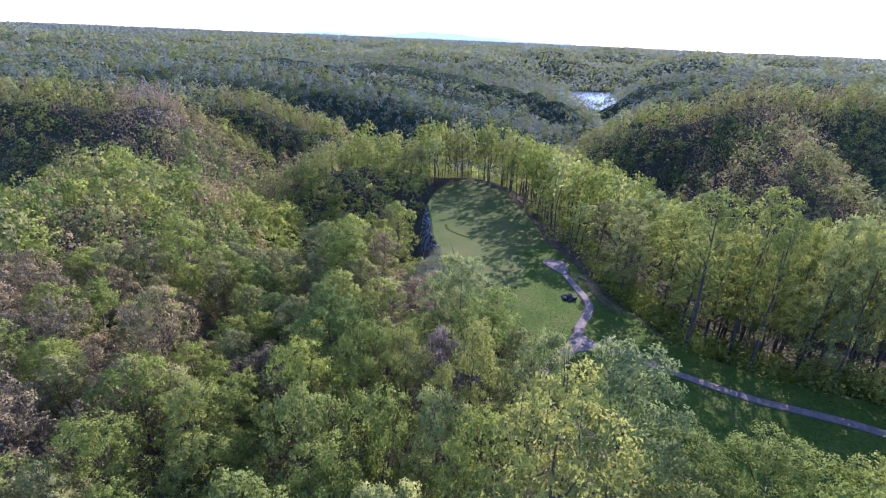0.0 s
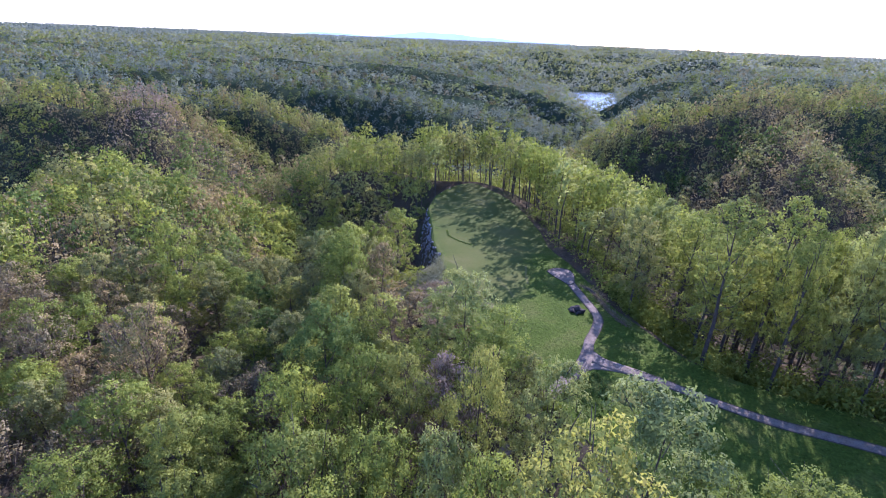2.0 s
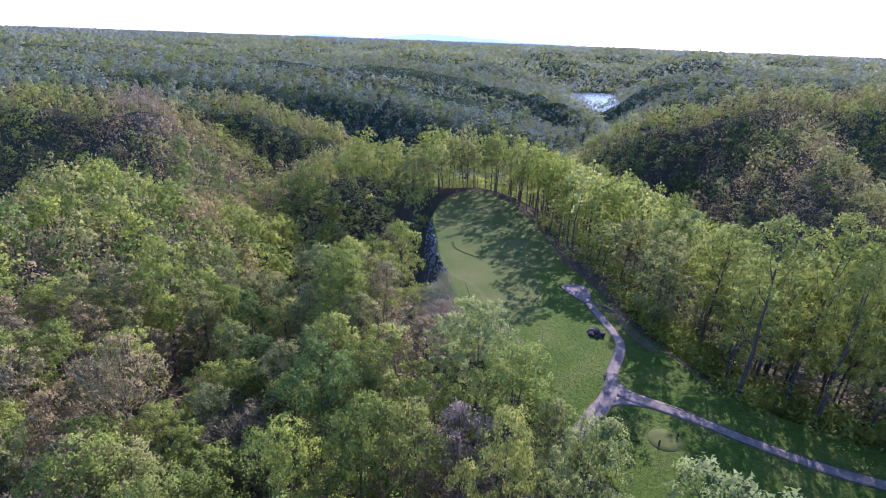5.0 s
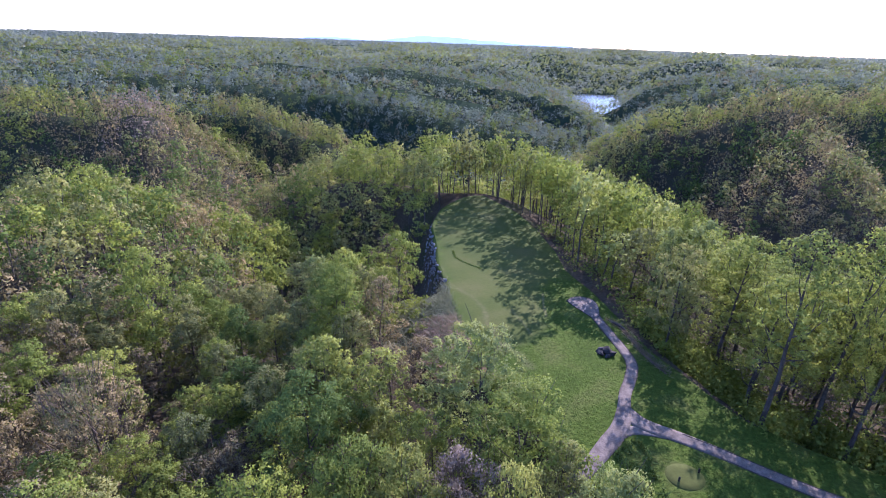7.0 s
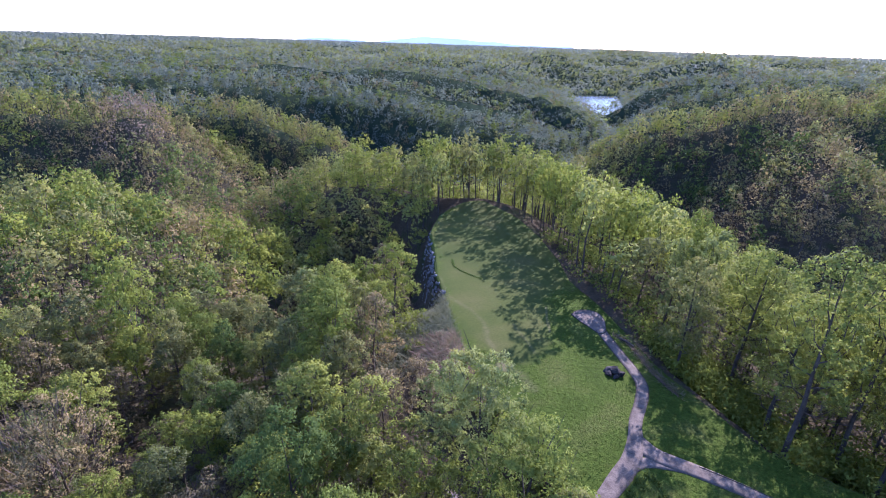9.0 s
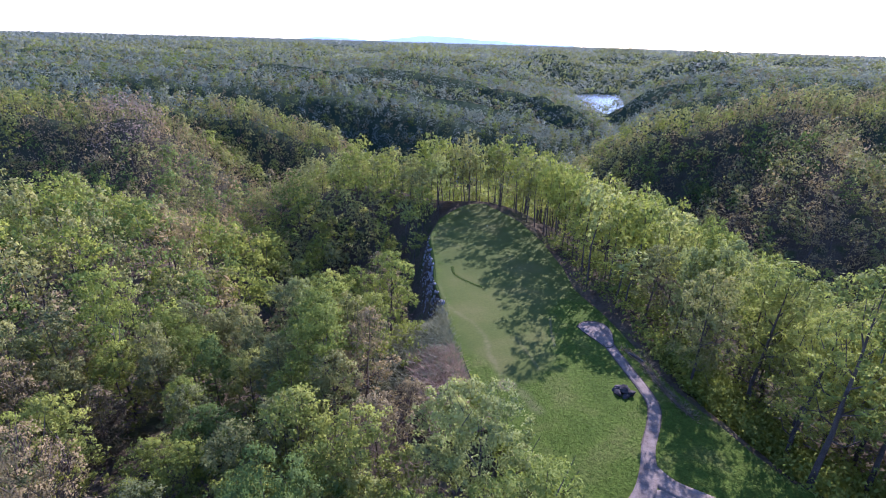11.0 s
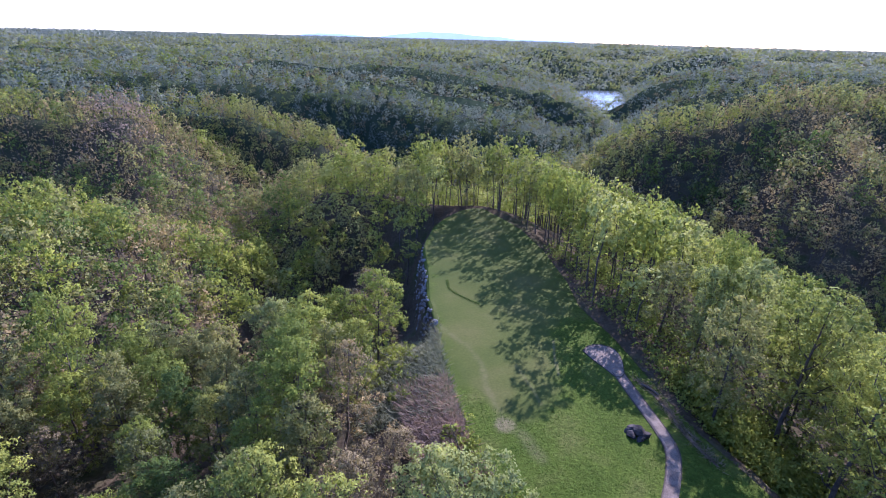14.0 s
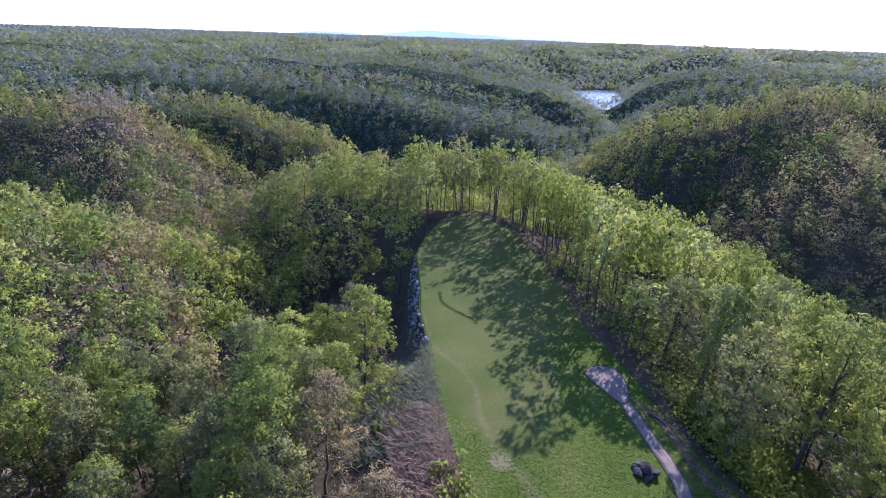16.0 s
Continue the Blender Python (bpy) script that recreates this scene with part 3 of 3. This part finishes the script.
def wood_stuff(name, xs, ys, kinds, scales, tm, label):
    """Very many trees in one mesh."""
    slots = list(SPECIES)
    vs, fs, ns, idx, n = [], [], [], [], 0
    wv = []
    zs = land(xs, ys)
    rng = np.random.default_rng(len(xs))
    for x, y, z, kind, s in zip(xs, ys, zs, kinds, scales):
        wood, crown = tm[kind, int(rng.integers(3))]
        a = rng.uniform(0, 6.28)
        spin = np.array([[math.cos(a), -math.sin(a), 0], [math.sin(a), math.cos(a), 0], [0, 0, 1]])
        up = s * rng.uniform(0.9, 1.15) * (0.9 if kind == "tall" else 1.0)
        if (24 < x < 85 and 60 < y < 185) or (-16 < x < 32 and 150 < y < 215):
            up = min(rng.uniform(22.5, 26.5), sun_cap(x, y)) / KINDS[kind][2]
            if up < 0.4:
                continue
        turn = spin * (s, s, up)
        v, f, nm = crown
        vs.append(v @ turn.T + (x, y, z))
        ns.append(nm @ spin.T)
        fs.append(f + n)
        idx.append(np.full(len(f), slots.index(KINDS[kind][0])))
        n += len(v)
        if wood is not None:
            wv.append((wood[0] @ turn.T + (x, y, z), wood[1]))
    me = mesh_of(name, np.concatenate(vs), np.concatenate(fs), list(SPECIES.values()), np.concatenate(idx), normals=np.concatenate(ns))
    ob = tagged(new(name, me), label, "woods", kind="stuff")
    if wv:
        trunks = new("trunks", mesh_of("trunks", *joined(wv), [BARK], flat=False))
        trunks.parent = ob
    return ob


def scatter(rng, r0, r1, step, margin):
    xs, ys = np.meshgrid(np.arange(-r1, r1, step), np.arange(0, r1, step))
    xs = xs + rng.uniform(-0.4, 0.4, xs.shape) * step
    ys = ys + rng.uniform(-0.4, 0.4, ys.shape) * step
    r = np.hypot(xs, ys - 20)
    keep = (r > r0) & (r <= r1) & in_view(xs, ys, margin) & (inside(xs, ys) < -2.0) & (ys < 4950) & ~hollow(xs, ys)
    keep &= lake_shore(xs, ys) > 6
    return xs[keep], ys[keep]


def far_kind(rng, x, y):
    u = rng.uniform() + 0.3 * waves(x, y, 120, 31)
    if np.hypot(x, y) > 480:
        # half of these are the far kind, with haze in its leaf colour
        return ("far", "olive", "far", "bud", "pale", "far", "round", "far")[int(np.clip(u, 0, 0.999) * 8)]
    if np.hypot(x + 208, y - 318) < 24:
        return "rose" if u < 0.6 else "bud"
    if (-265 < x < -85 and 235 < y < 345) or (105 < x < 260 and 220 < y < 350):
        return ("bud", "olive", "bud", "olive", "bud", "deep")[int(np.clip(u, 0, 0.999) * 6)]
    return ("olive", "bud", "olive", "lime", "bud", "pale", "round", "olive")[int(np.clip(u, 0, 0.999) * 8)]


rng = np.random.default_rng(11)


def wood_kind(rng, x, y):
    return pick_kind(rng, x, y) if y < 260 and abs(x) < 135 else far_kind(rng, x, y)


xs, ys = scatter(rng, REACH, 285, 6.9, 20)
SLOPE = templates("slope")
ux, uy = np.meshgrid(np.arange(-66, 66, 8.5), np.arange(-44, 14, 8.5))
ux, uy = (ux + rng.uniform(-2, 2, ux.shape)).ravel(), (uy + rng.uniform(-2, 2, uy.shape)).ravel()
xs, ys = np.r_[xs, ux], np.r_[ys, uy]
# the close row along the clearing's edge
ey = np.r_[np.arange(119, 127, 4), np.arange(137, 150, 4.5), np.arange(158, 196, 5.2)]
ex = clear_right(ey) + rng.uniform(2.4, 5.5, len(ey))
wx2 = np.arange(-14, 12, 4.2)
xs, ys = np.r_[xs, ex, wx2], np.r_[ys, ey, 200.5 + rng.uniform(0, 4, len(wx2))]
wood_stuff("slope_woods", xs, ys, [wood_kind(rng, x, y) for x, y in zip(xs, ys)], rng.uniform(0.8, 1.12, len(xs)), SLOPE, "leafy spring woods on the slopes round the clearing")
# low trees down in the dark hollow
hx, hy = np.meshgrid(np.arange(-56, -12, 5.0), np.arange(114, 182, 5.0))
hx, hy = (hx + rng.uniform(-2, 2, hx.shape)).ravel(), (hy + rng.uniform(-2, 2, hy.shape)).ravel()
ok = hollow(hx, hy) & (hx < clear_left(hy) - 8) & ((hy > 124) | (hx < -20))
hx, hy = hx[ok], hy[ok]
wood_stuff("hollow_woods", hx, hy, [("olive", "deep", "bud", "round")[int(rng.integers(4))] for x in hx], rng.uniform(0.45, 0.7, len(hx)), SLOPE, "low shaded trees down in the dark hollow")
xs, ys = scatter(rng, 285, 480, 7.2, 20)
wood_stuff("hillside_woods", xs, ys, [wood_kind(rng, x, y) for x, y in zip(xs, ys)], rng.uniform(0.8, 1.08, len(xs)), templates("hill"), "mixed spring woods in green, olive and brown on the hillsides")
tuft = templates("far")
xs, ys = scatter(rng, 480, 760, 8.3, 20)
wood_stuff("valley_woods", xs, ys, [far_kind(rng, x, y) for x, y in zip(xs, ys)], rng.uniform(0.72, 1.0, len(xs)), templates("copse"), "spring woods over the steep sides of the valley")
xs, ys = scatter(rng, 760, 1400, 10.2, 20)
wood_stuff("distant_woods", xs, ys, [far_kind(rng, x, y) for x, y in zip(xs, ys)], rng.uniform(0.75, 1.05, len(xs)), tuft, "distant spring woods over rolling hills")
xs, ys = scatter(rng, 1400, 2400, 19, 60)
wood_stuff("far_woods", xs, ys, [("far", "far", "pale", "olive")[int(rng.integers(4))] for x in xs], rng.uniform(1.0, 1.5, len(xs)), templates("clump"), "far woods on the plateau, greens partly tinted with haze")
plain = templates("speck")
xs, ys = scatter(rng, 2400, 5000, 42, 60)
wood_stuff("horizon_woods", xs, ys, ["far"] * len(xs), rng.uniform(0.9, 1.3, len(xs)), plain, "far woods towards the horizon, leaf colour tinted with haze")


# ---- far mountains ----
HAZE_GLOW, nt, out = shader("haze_glow_hills")
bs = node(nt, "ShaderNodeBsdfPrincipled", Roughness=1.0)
# bright haze is put into the material: pale blue base plus faint emission
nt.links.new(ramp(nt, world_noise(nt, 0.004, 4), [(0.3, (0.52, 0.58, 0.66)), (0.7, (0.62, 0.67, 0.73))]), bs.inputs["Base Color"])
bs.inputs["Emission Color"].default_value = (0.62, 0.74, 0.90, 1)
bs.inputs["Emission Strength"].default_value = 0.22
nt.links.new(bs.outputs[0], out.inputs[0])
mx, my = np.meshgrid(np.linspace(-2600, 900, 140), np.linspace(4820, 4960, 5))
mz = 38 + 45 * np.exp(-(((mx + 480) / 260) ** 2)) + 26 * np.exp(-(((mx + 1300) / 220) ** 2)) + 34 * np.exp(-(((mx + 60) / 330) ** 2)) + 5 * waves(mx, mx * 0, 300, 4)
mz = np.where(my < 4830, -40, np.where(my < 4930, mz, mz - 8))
tagged(new("backdrop", grid_mesh("backdrop", mx, my, mz, HAZE_GLOW)), "mountains on the horizon, pale blue haze and glow painted in", "mountains", kind="structure")


# ---- cart path ----
def part(name, me, parent, label=""):
    ob = new(name, me)
    ob.parent = parent
    if label:
        tagged(ob, label)
    return ob


def curve_through(pts, step=0.5):
    """A smooth line through points of the plan."""
    p = np.asarray(pts, float)
    q = np.vstack([2 * p[0] - p[1], p, 2 * p[-1] - p[-2]])
    line = []
    for i in range(1, len(q) - 2):
        n = max(2, int(np.linalg.norm(q[i + 1] - q[i]) / step))
        for u in np.linspace(0, 1, n, endpoint=False):
            a, b, c, d = q[i - 1], q[i], q[i + 1], q[i + 2]
            line.append(0.5 * (2 * b + (c - a) * u + (2 * a - 5 * b + 4 * c - d) * u**2 + (3 * b - a - 3 * c + d) * u**3))
    line.append(p[-1])
    return np.array(line)


def ribbon(name, pts, widths, lift, mat, shift=0.0):
    """A strip that follows a line over the land, with sides that go into the ground."""
    line = curve_through(pts)
    wd = np.interp(np.linspace(0, 1, len(line)), np.linspace(0, 1, len(widths)), widths)
    d = np.gradient(line, axis=0)
    d /= np.linalg.norm(d, axis=1)[:, None]
    side = np.stack([d[:, 1], -d[:, 0]], 1)
    us = np.array([-0.5, -0.5, -0.25, 0, 0.25, 0.5, 0.5])
    xy = line[:, None] + side[:, None] * (us[None, :] * wd[:, None] + shift)[..., None]
    z = land(xy[..., 0], xy[..., 1]) + lift
    z[:, 0] -= 0.4
    z[:, -1] -= 0.4
    return grid_mesh(name, xy[..., 0], xy[..., 1], z, mat)


MAIN = [(26.2, 106.5), (26.8, 101.8), (27.6, 96.6), (28.3, 92.2), (28.3, 88.4), (26.8, 84.2), (24.6, 79.7), (23.3, 75.7), (21.6, 72.0), (18.6, 68.2), (15.0, 64.0), (11, 60), (7, 56)]
SIDE = [(23.2, 76.2), (25.2, 73.4), (29.5, 71.0), (33.7, 68.4), (37.4, 65.9), (42, 63.4), (47.2, 61.0), (51.4, 59.4), (57.6, 56.8), (64, 53.5), (74, 48)]
path = tagged(new("cart_path", ribbon("cart_path", MAIN, [2.0, 1.75, 1.7, 1.7, 1.7, 1.75, 1.8, 2.3, 2.6, 2.1, 2.0, 2.0, 2.0], 0.10, PATHMAT)), "worn grey-pink asphalt cart path through the grass", "path", kind="structure")
part("flare", ribbon("flare", [(20.6, 70.4), (23.2, 71.9), (26.3, 71.7), (29.5, 70.7)], [1.5, 1.7, 1.6, 1.3], 0.09, PATHMAT), path)
part("side_path", ribbon("side_path", SIDE, [2.8, 2.3, 1.8, 1.75, 1.75, 1.75, 1.75], 0.095, PATHMAT), path)
for shift, pts, nm in ((0.92, MAIN[:7], "edge"), (-0.92, MAIN[:6], "edge"), (-0.93, SIDE[2:], "edge"), (0.93, SIDE[3:], "edge")):
    part(nm, ribbon(nm, pts, [0.13], 0.13, EDGING, shift), path, "dark earth edge of the path")
# turning loop at its end
loop = curve_through([(22.0, 112.9), (23.4, 114.6), (25.4, 115.0), (27.3, 113.9), (27.9, 111.3), (27.6, 108.4), (26.9, 105.6), (25.6, 105.0), (24.4, 107.4), (23.0, 110.2), (22.0, 112.9)], 0.6)
mid = np.array([25.6, 110.0])
us = np.array([0.02, 0.35, 0.7, 0.94, 0.97, 1.03, 1.03])
lx = mid[0] + (loop[:, None, 0] - mid[0]) * us
ly = mid[1] + (loop[:, None, 1] - mid[1]) * us
lz = land(lx, ly) + 0.11
lz[:, -1] -= 0.5
part("turning_loop", grid_mesh("turning_loop", lx, ly, lz, PATHMAT), path)
us = np.array([1.0, 1.0, 1.035, 1.035])
lx = mid[0] + (loop[:, None, 0] - mid[0]) * us
ly = mid[1] + (loop[:, None, 1] - mid[1]) * us
lz = land(lx, ly) + 0.16
lz[:, (0, -1)] -= 0.5
part("edge", grid_mesh("edge", lx, ly, lz, EDGING), path, "dark earth edge of the path")


# ---- stones ----
def rock_mesh(seed, mat, flat=0.75):
    rng = np.random.default_rng(seed)
    bm = bmesh.new()
    bmesh.ops.create_icosphere(bm, subdivisions=2, radius=0.5)
    cuts = rng.normal(size=(14, 3))
    cuts /= np.linalg.norm(cuts, axis=1)[:, None]
    far = rng.uniform(0.24, 0.42, 14)
    for v in bm.verts:
        p = np.array(v.co)
        for c, f in zip(cuts, far):
            over = p @ c - f
            if over > 0:
                p = p - c * over * 0.92
        v.co = p * (1.15, 1.0, flat)
    me = bpy.data.meshes.new("stone")
    bm.to_mesh(me)
    bm.free()
    me.materials.append(mat)
    return me


rng = np.random.default_rng(23)
rocks = [rock_mesh(40 + k, STONE) for k in range(6)]
wall = tagged(new("rock_wall"), "rough bank of tumbled pale grey stones", "rock wall")
wall.location = (-8, 140, -8)
bpy.context.view_layer.update()
for k in range(290):
    y = rng.uniform(117.5, 166)
    u = rng.uniform(0, 1) ** 0.8
    x = float(clear_left(y)) - 0.1 - 3.0 * u
    s = rng.uniform(0.45, 1.0) * (1.25 - 0.5 * u)
    ob = new("stone", rocks[int(rng.integers(6))])
    ob.parent = wall
    ob.matrix_world = Matrix.LocRotScale((x, y, float(land(x, y)) + 0.08), Euler(rng.uniform(0, 6.28, 3)), (s, s * rng.uniform(0.8, 1.3), s))
dark_rocks = [rock_mesh(60 + k, BOULDER, 0.7) for k in range(4)]
for k, (x, y, s, up) in enumerate([(24.6, 92.3, 1.7, 0.4), (23.8, 91.1, 1.6, 0.25), (25.6, 91.2, 1.7, 0.3), (24.7, 90.3, 1.5, 0.25), (24.8, 91.3, 1.9, 0.75), (23.5, 91.9, 0.9, 0.15), (25.7, 92.0, 1.0, 0.2)]):
    ob = tagged(new("boulder", dark_rocks[k % 4]), "dark angular boulder in a heap beside the path", "boulder", "heap of dark boulders")
    ob.matrix_world = Matrix.LocRotScale((x, y, float(land(x, y)) + up), Euler((0.2 * k, 0.3 * math.sin(k), 1.3 * k)), (s * 1.18, s * 0.92, s))

# ---- tee ----
tx, ty = 27.4, 64.3
ring = np.linspace(0, 2 * math.pi, 49)
rad = np.array([0.02, 0.5, 0.96, 1.0])
ex = tx + np.cos(ring)[:, None] * rad * 2.3
ey = ty + np.sin(ring)[:, None] * rad * 2.1
ez = land(ex, ey) + 0.09
ez[:, -1] -= 0.08
tee_mesh = grid_mesh("tee_box", ex, ey, ez, FAIRWAY)
tee_mesh.attributes.new("mown", "FLOAT", "POINT").data.foreach_set("value", np.ones(ex.size, np.float32))
tagged(new("tee_box", tee_mesh), "round mown tee in the rough grass", "tee", kind="structure")
for x, y in ((26.4, 63.6), (29.3, 65.0)):
    v, f = tube([(0, 0, 0), (0, 0, 0.05), (0, 0, 0.5), (0.01, 0, 0.62), (0.01, 0, 0.66)], [0.13, 0.14, 0.12, 0.09, 0.01], 8)
    ob = tagged(new("tee_marker", mesh_of("tee_marker", v, f, [EDGING], flat=False)), "small dark tee marker post", "tee marker", "tee markers")
    ob.location = (x, y, float(land(x, y)) + 0.05)


# ---- low growth ----
def blades(rng, x, y, low, high, wide, lean=0.35):
    """Upright ragged blades, two triangles each."""
    n = len(x)
    base = np.stack([x, y, land(x, y) - 0.05], 1)
    h = rng.uniform(low, high, n)[:, None]
    way = np.concatenate([rng.normal(scale=lean, size=(n, 2)), np.ones((n, 1))], 1) * h
    a = rng.uniform(0, 6.28, n)
    side = np.stack([np.cos(a), np.sin(a), 0 * a], 1) * wide
    return np.stack([base - side, base + side, base + way * 0.9 + side * 0.5, base + way], 1).reshape(-1, 3), np.arange(n * 4).reshape(-1, 4)


def stuff_of(name, parts, mats, label, category):
    v, f = joined(parts)
    idx = np.concatenate([np.full(len(p[1]), k) for k, p in enumerate(parts)])
    return tagged(new(name, mesh_of(name, v, f, mats, idx)), label, category, kind="stuff")


DRY = foliage("dry_brush", (0.25, 0.16, 0.125), (0.50, 0.355, 0.28), 0.45)
SCRUB = foliage("grey_scrub", (0.17, 0.165, 0.10), (0.32, 0.31, 0.20), 0.4)
STRAW = foliage("pale_straw", (0.15, 0.118, 0.075), (0.27, 0.215, 0.14), 0.3)
TURF = foliage("grass_tufts", (0.06, 0.11, 0.018), (0.10, 0.15, 0.03), 0.35)
rng = np.random.default_rng(31)
y = 82 + 20 * rng.uniform(0, 1, 11000) ** 1.25
x = clear_left(y) - 0.2 - rng.uniform(0, 8.0, 11000)
y2 = rng.uniform(93, 121, 14000)
x2 = clear_left(y2) - 0.4 - rng.uniform(0, 1, 14000) ** 1.2 * 15
stuff_of("brush", [blades(rng, x, y, 0.35, 0.95, 0.10, 1.0), blades(rng, x2, y2, 0.3, 0.9, 0.10, 1.1)], [DRY, SCRUB], "dry reddish brush and grey-green scrub on the bank", "brush")
line = curve_through([(28.4, 104.6), (30.2, 101.3), (31.0, 96.5), (31.8, 91.5), (33.5, 86.5)], 0.1)
part("bank", ribbon("bank", [(28.4, 104.6), (30.0, 101.3), (30.8, 96.5), (31.6, 91.5), (33.3, 86.5)], [0.25, 0.7, 0.3, 0.6, 0.2], 0.1, DIRT), path, "pale bare earth bank beside the path")
pick = line[rng.integers(0, len(line), 1300)] + rng.normal(scale=0.4, size=(1300, 2))
stuff_of("straw", [blades(rng, pick[:, 0], pick[:, 1], 0.15, 0.5, 0.07, 1.4)], [STRAW], "pale dry straw along the wood's edge", "dry grass")
y = rng.uniform(43, 128, 30000)
x = clear_left(y) + rng.uniform(0, 1, 30000) * (clear_right(y) - clear_left(y))
lawn = mown_share(x, y) < 0.3
for pts, w in ((MAIN, 1.35), (SIDE, 1.3), ([(24, 107), (25.5, 113)], 3.2)):
    c = curve_through(pts, 1.0)
    lawn &= np.hypot(x[:, None] - c[None, :, 0], y[:, None] - c[None, :, 1]).min(1) > w
lawn &= np.hypot(x - tx, y - ty) > 2.5
x, y = x[lawn], y[lawn]
stuff_of("grass_tufts", [blades(rng, x, y, 0.06, 0.22, 0.10, 1.2)], [TURF], "bright green tufts of rough grass", "grass")


def shrubs(rng, x, y, low, high):
    """Leafy undergrowth: heaps of leaves close to the ground."""
    z = land(x, y)
    vs, fs, ns, n = [], [], [], 0
    for k in range(len(x)):
        h = rng.uniform(low, high)
        c = [(x[k] + rng.normal(scale=0.5 * h), y[k] + rng.normal(scale=0.5 * h), z[k] + h * f) for f in (0.3, 0.55, 0.75)]
        v, f, m = leaf_cloud(rng, c, [h * 0.5] * 3, int(16 + 14 * h), 0.28, 0.9)
        vs.append(v)
        fs.append(f + n)
        ns.append(m)
        n += len(v)
    return np.concatenate(vs), np.concatenate(fs), np.concatenate(ns)


rng = np.random.default_rng(47)
y = np.r_[rng.uniform(60, 108, 600), rng.uniform(104, 165, 180)]
x = clear_right(y) + 2.6 + rng.uniform(0, 1, 780) ** 1.1 * 15
y2 = rng.uniform(60, 100, 300)
x2 = clear_right(y2) + rng.uniform(5, 22, 300)
y3 = np.r_[rng.uniform(57, 90, 130), rng.uniform(98, 120, 60)]
x3 = clear_left(y3) - np.r_[rng.uniform(-0.3, 3, 130), rng.uniform(5, 13, 60)]
edge = shrubs(rng, x3, y3, 0.5, 1.7)
low, high = shrubs(rng, x, y, 1.2, 4.2), shrubs(rng, x2[:120], y2[:120], 3.0, 6.0)
v, f, m = stacked(low, high, edge)
tagged(new("undergrowth", mesh_of("undergrowth", v, f, [SPECIES["green"]], normals=m)), "fresh green undergrowth beneath the trees at the clearing", "undergrowth", kind="stuff")

# dark tussocks beside the tee, a fallen log and dead branches on the bank
rng = np.random.default_rng(53)
pick = np.stack([rng.uniform(18.5, 24.3, 1900), rng.uniform(60, 70.5, 1900)], 1)
ok = (inside(pick[:, 0], pick[:, 1]) > 0.5) & (line_gap(pick[:, 0], pick[:, 1], MAIN) > 1.5) & (line_gap(pick[:, 0], pick[:, 1], SIDE) > 1.4) & (waves(pick[:, 0], pick[:, 1], 2.2, 61) > 0.0)
pick = pick[ok]
stuff_of("tussocks", [blades(rng, pick[:, 0], pick[:, 1], 0.25, 0.6, 0.13, 0.7)], [SPECIES["deep"]], "dark green grass tussocks beside the tee", "grass")

lip = curve_through([(-3.6, 141.9), (-2.9, 137.4), (-1.0, 134.6), (1.2, 132.5), (3.8, 130.3)], 0.1)
pick = lip[rng.integers(0, len(lip), 1100)] + rng.normal(scale=0.16, size=(1100, 2))
stuff_of("grass_lip", [blades(rng, pick[:, 0], pick[:, 1], 0.12, 0.3, 0.09, 0.9)], [SPECIES["deep"]], "low dark lip of longer grass across the fairway", "grass")


def fallen(name, pts, radii, label, mat=BARK):
    z = [float(land(x, y)) + up for x, y, up in pts]
    v, f = tube([(x, y, h) for (x, y, up), h in zip(pts, z)], radii, 8)
    return tagged(new(name, mesh_of(name, v, f, [mat], flat=False)), label, "log")


fallen("fallen_log", [(28.9, 103.0, 0.2), (29.4, 102.2, 0.28), (30.1, 101.2, 0.24), (30.6, 100.3, 0.2)], [0.18, 0.24, 0.22, 0.14], "dark fallen log on the bank beside the path")
fallen("fallen_branch", [(30.2, 98.2, 0.12), (30.9, 97.0, 0.2), (31.2, 95.4, 0.15)], [0.06, 0.09, 0.05], "dead grey branch on the bank", TWIG)
fallen("fallen_branch", [(31.6, 93.6, 0.12), (32.0, 92.0, 0.22), (33.0, 90.8, 0.12)], [0.05, 0.08, 0.04], "dead grey branch on the bank", TWIG)
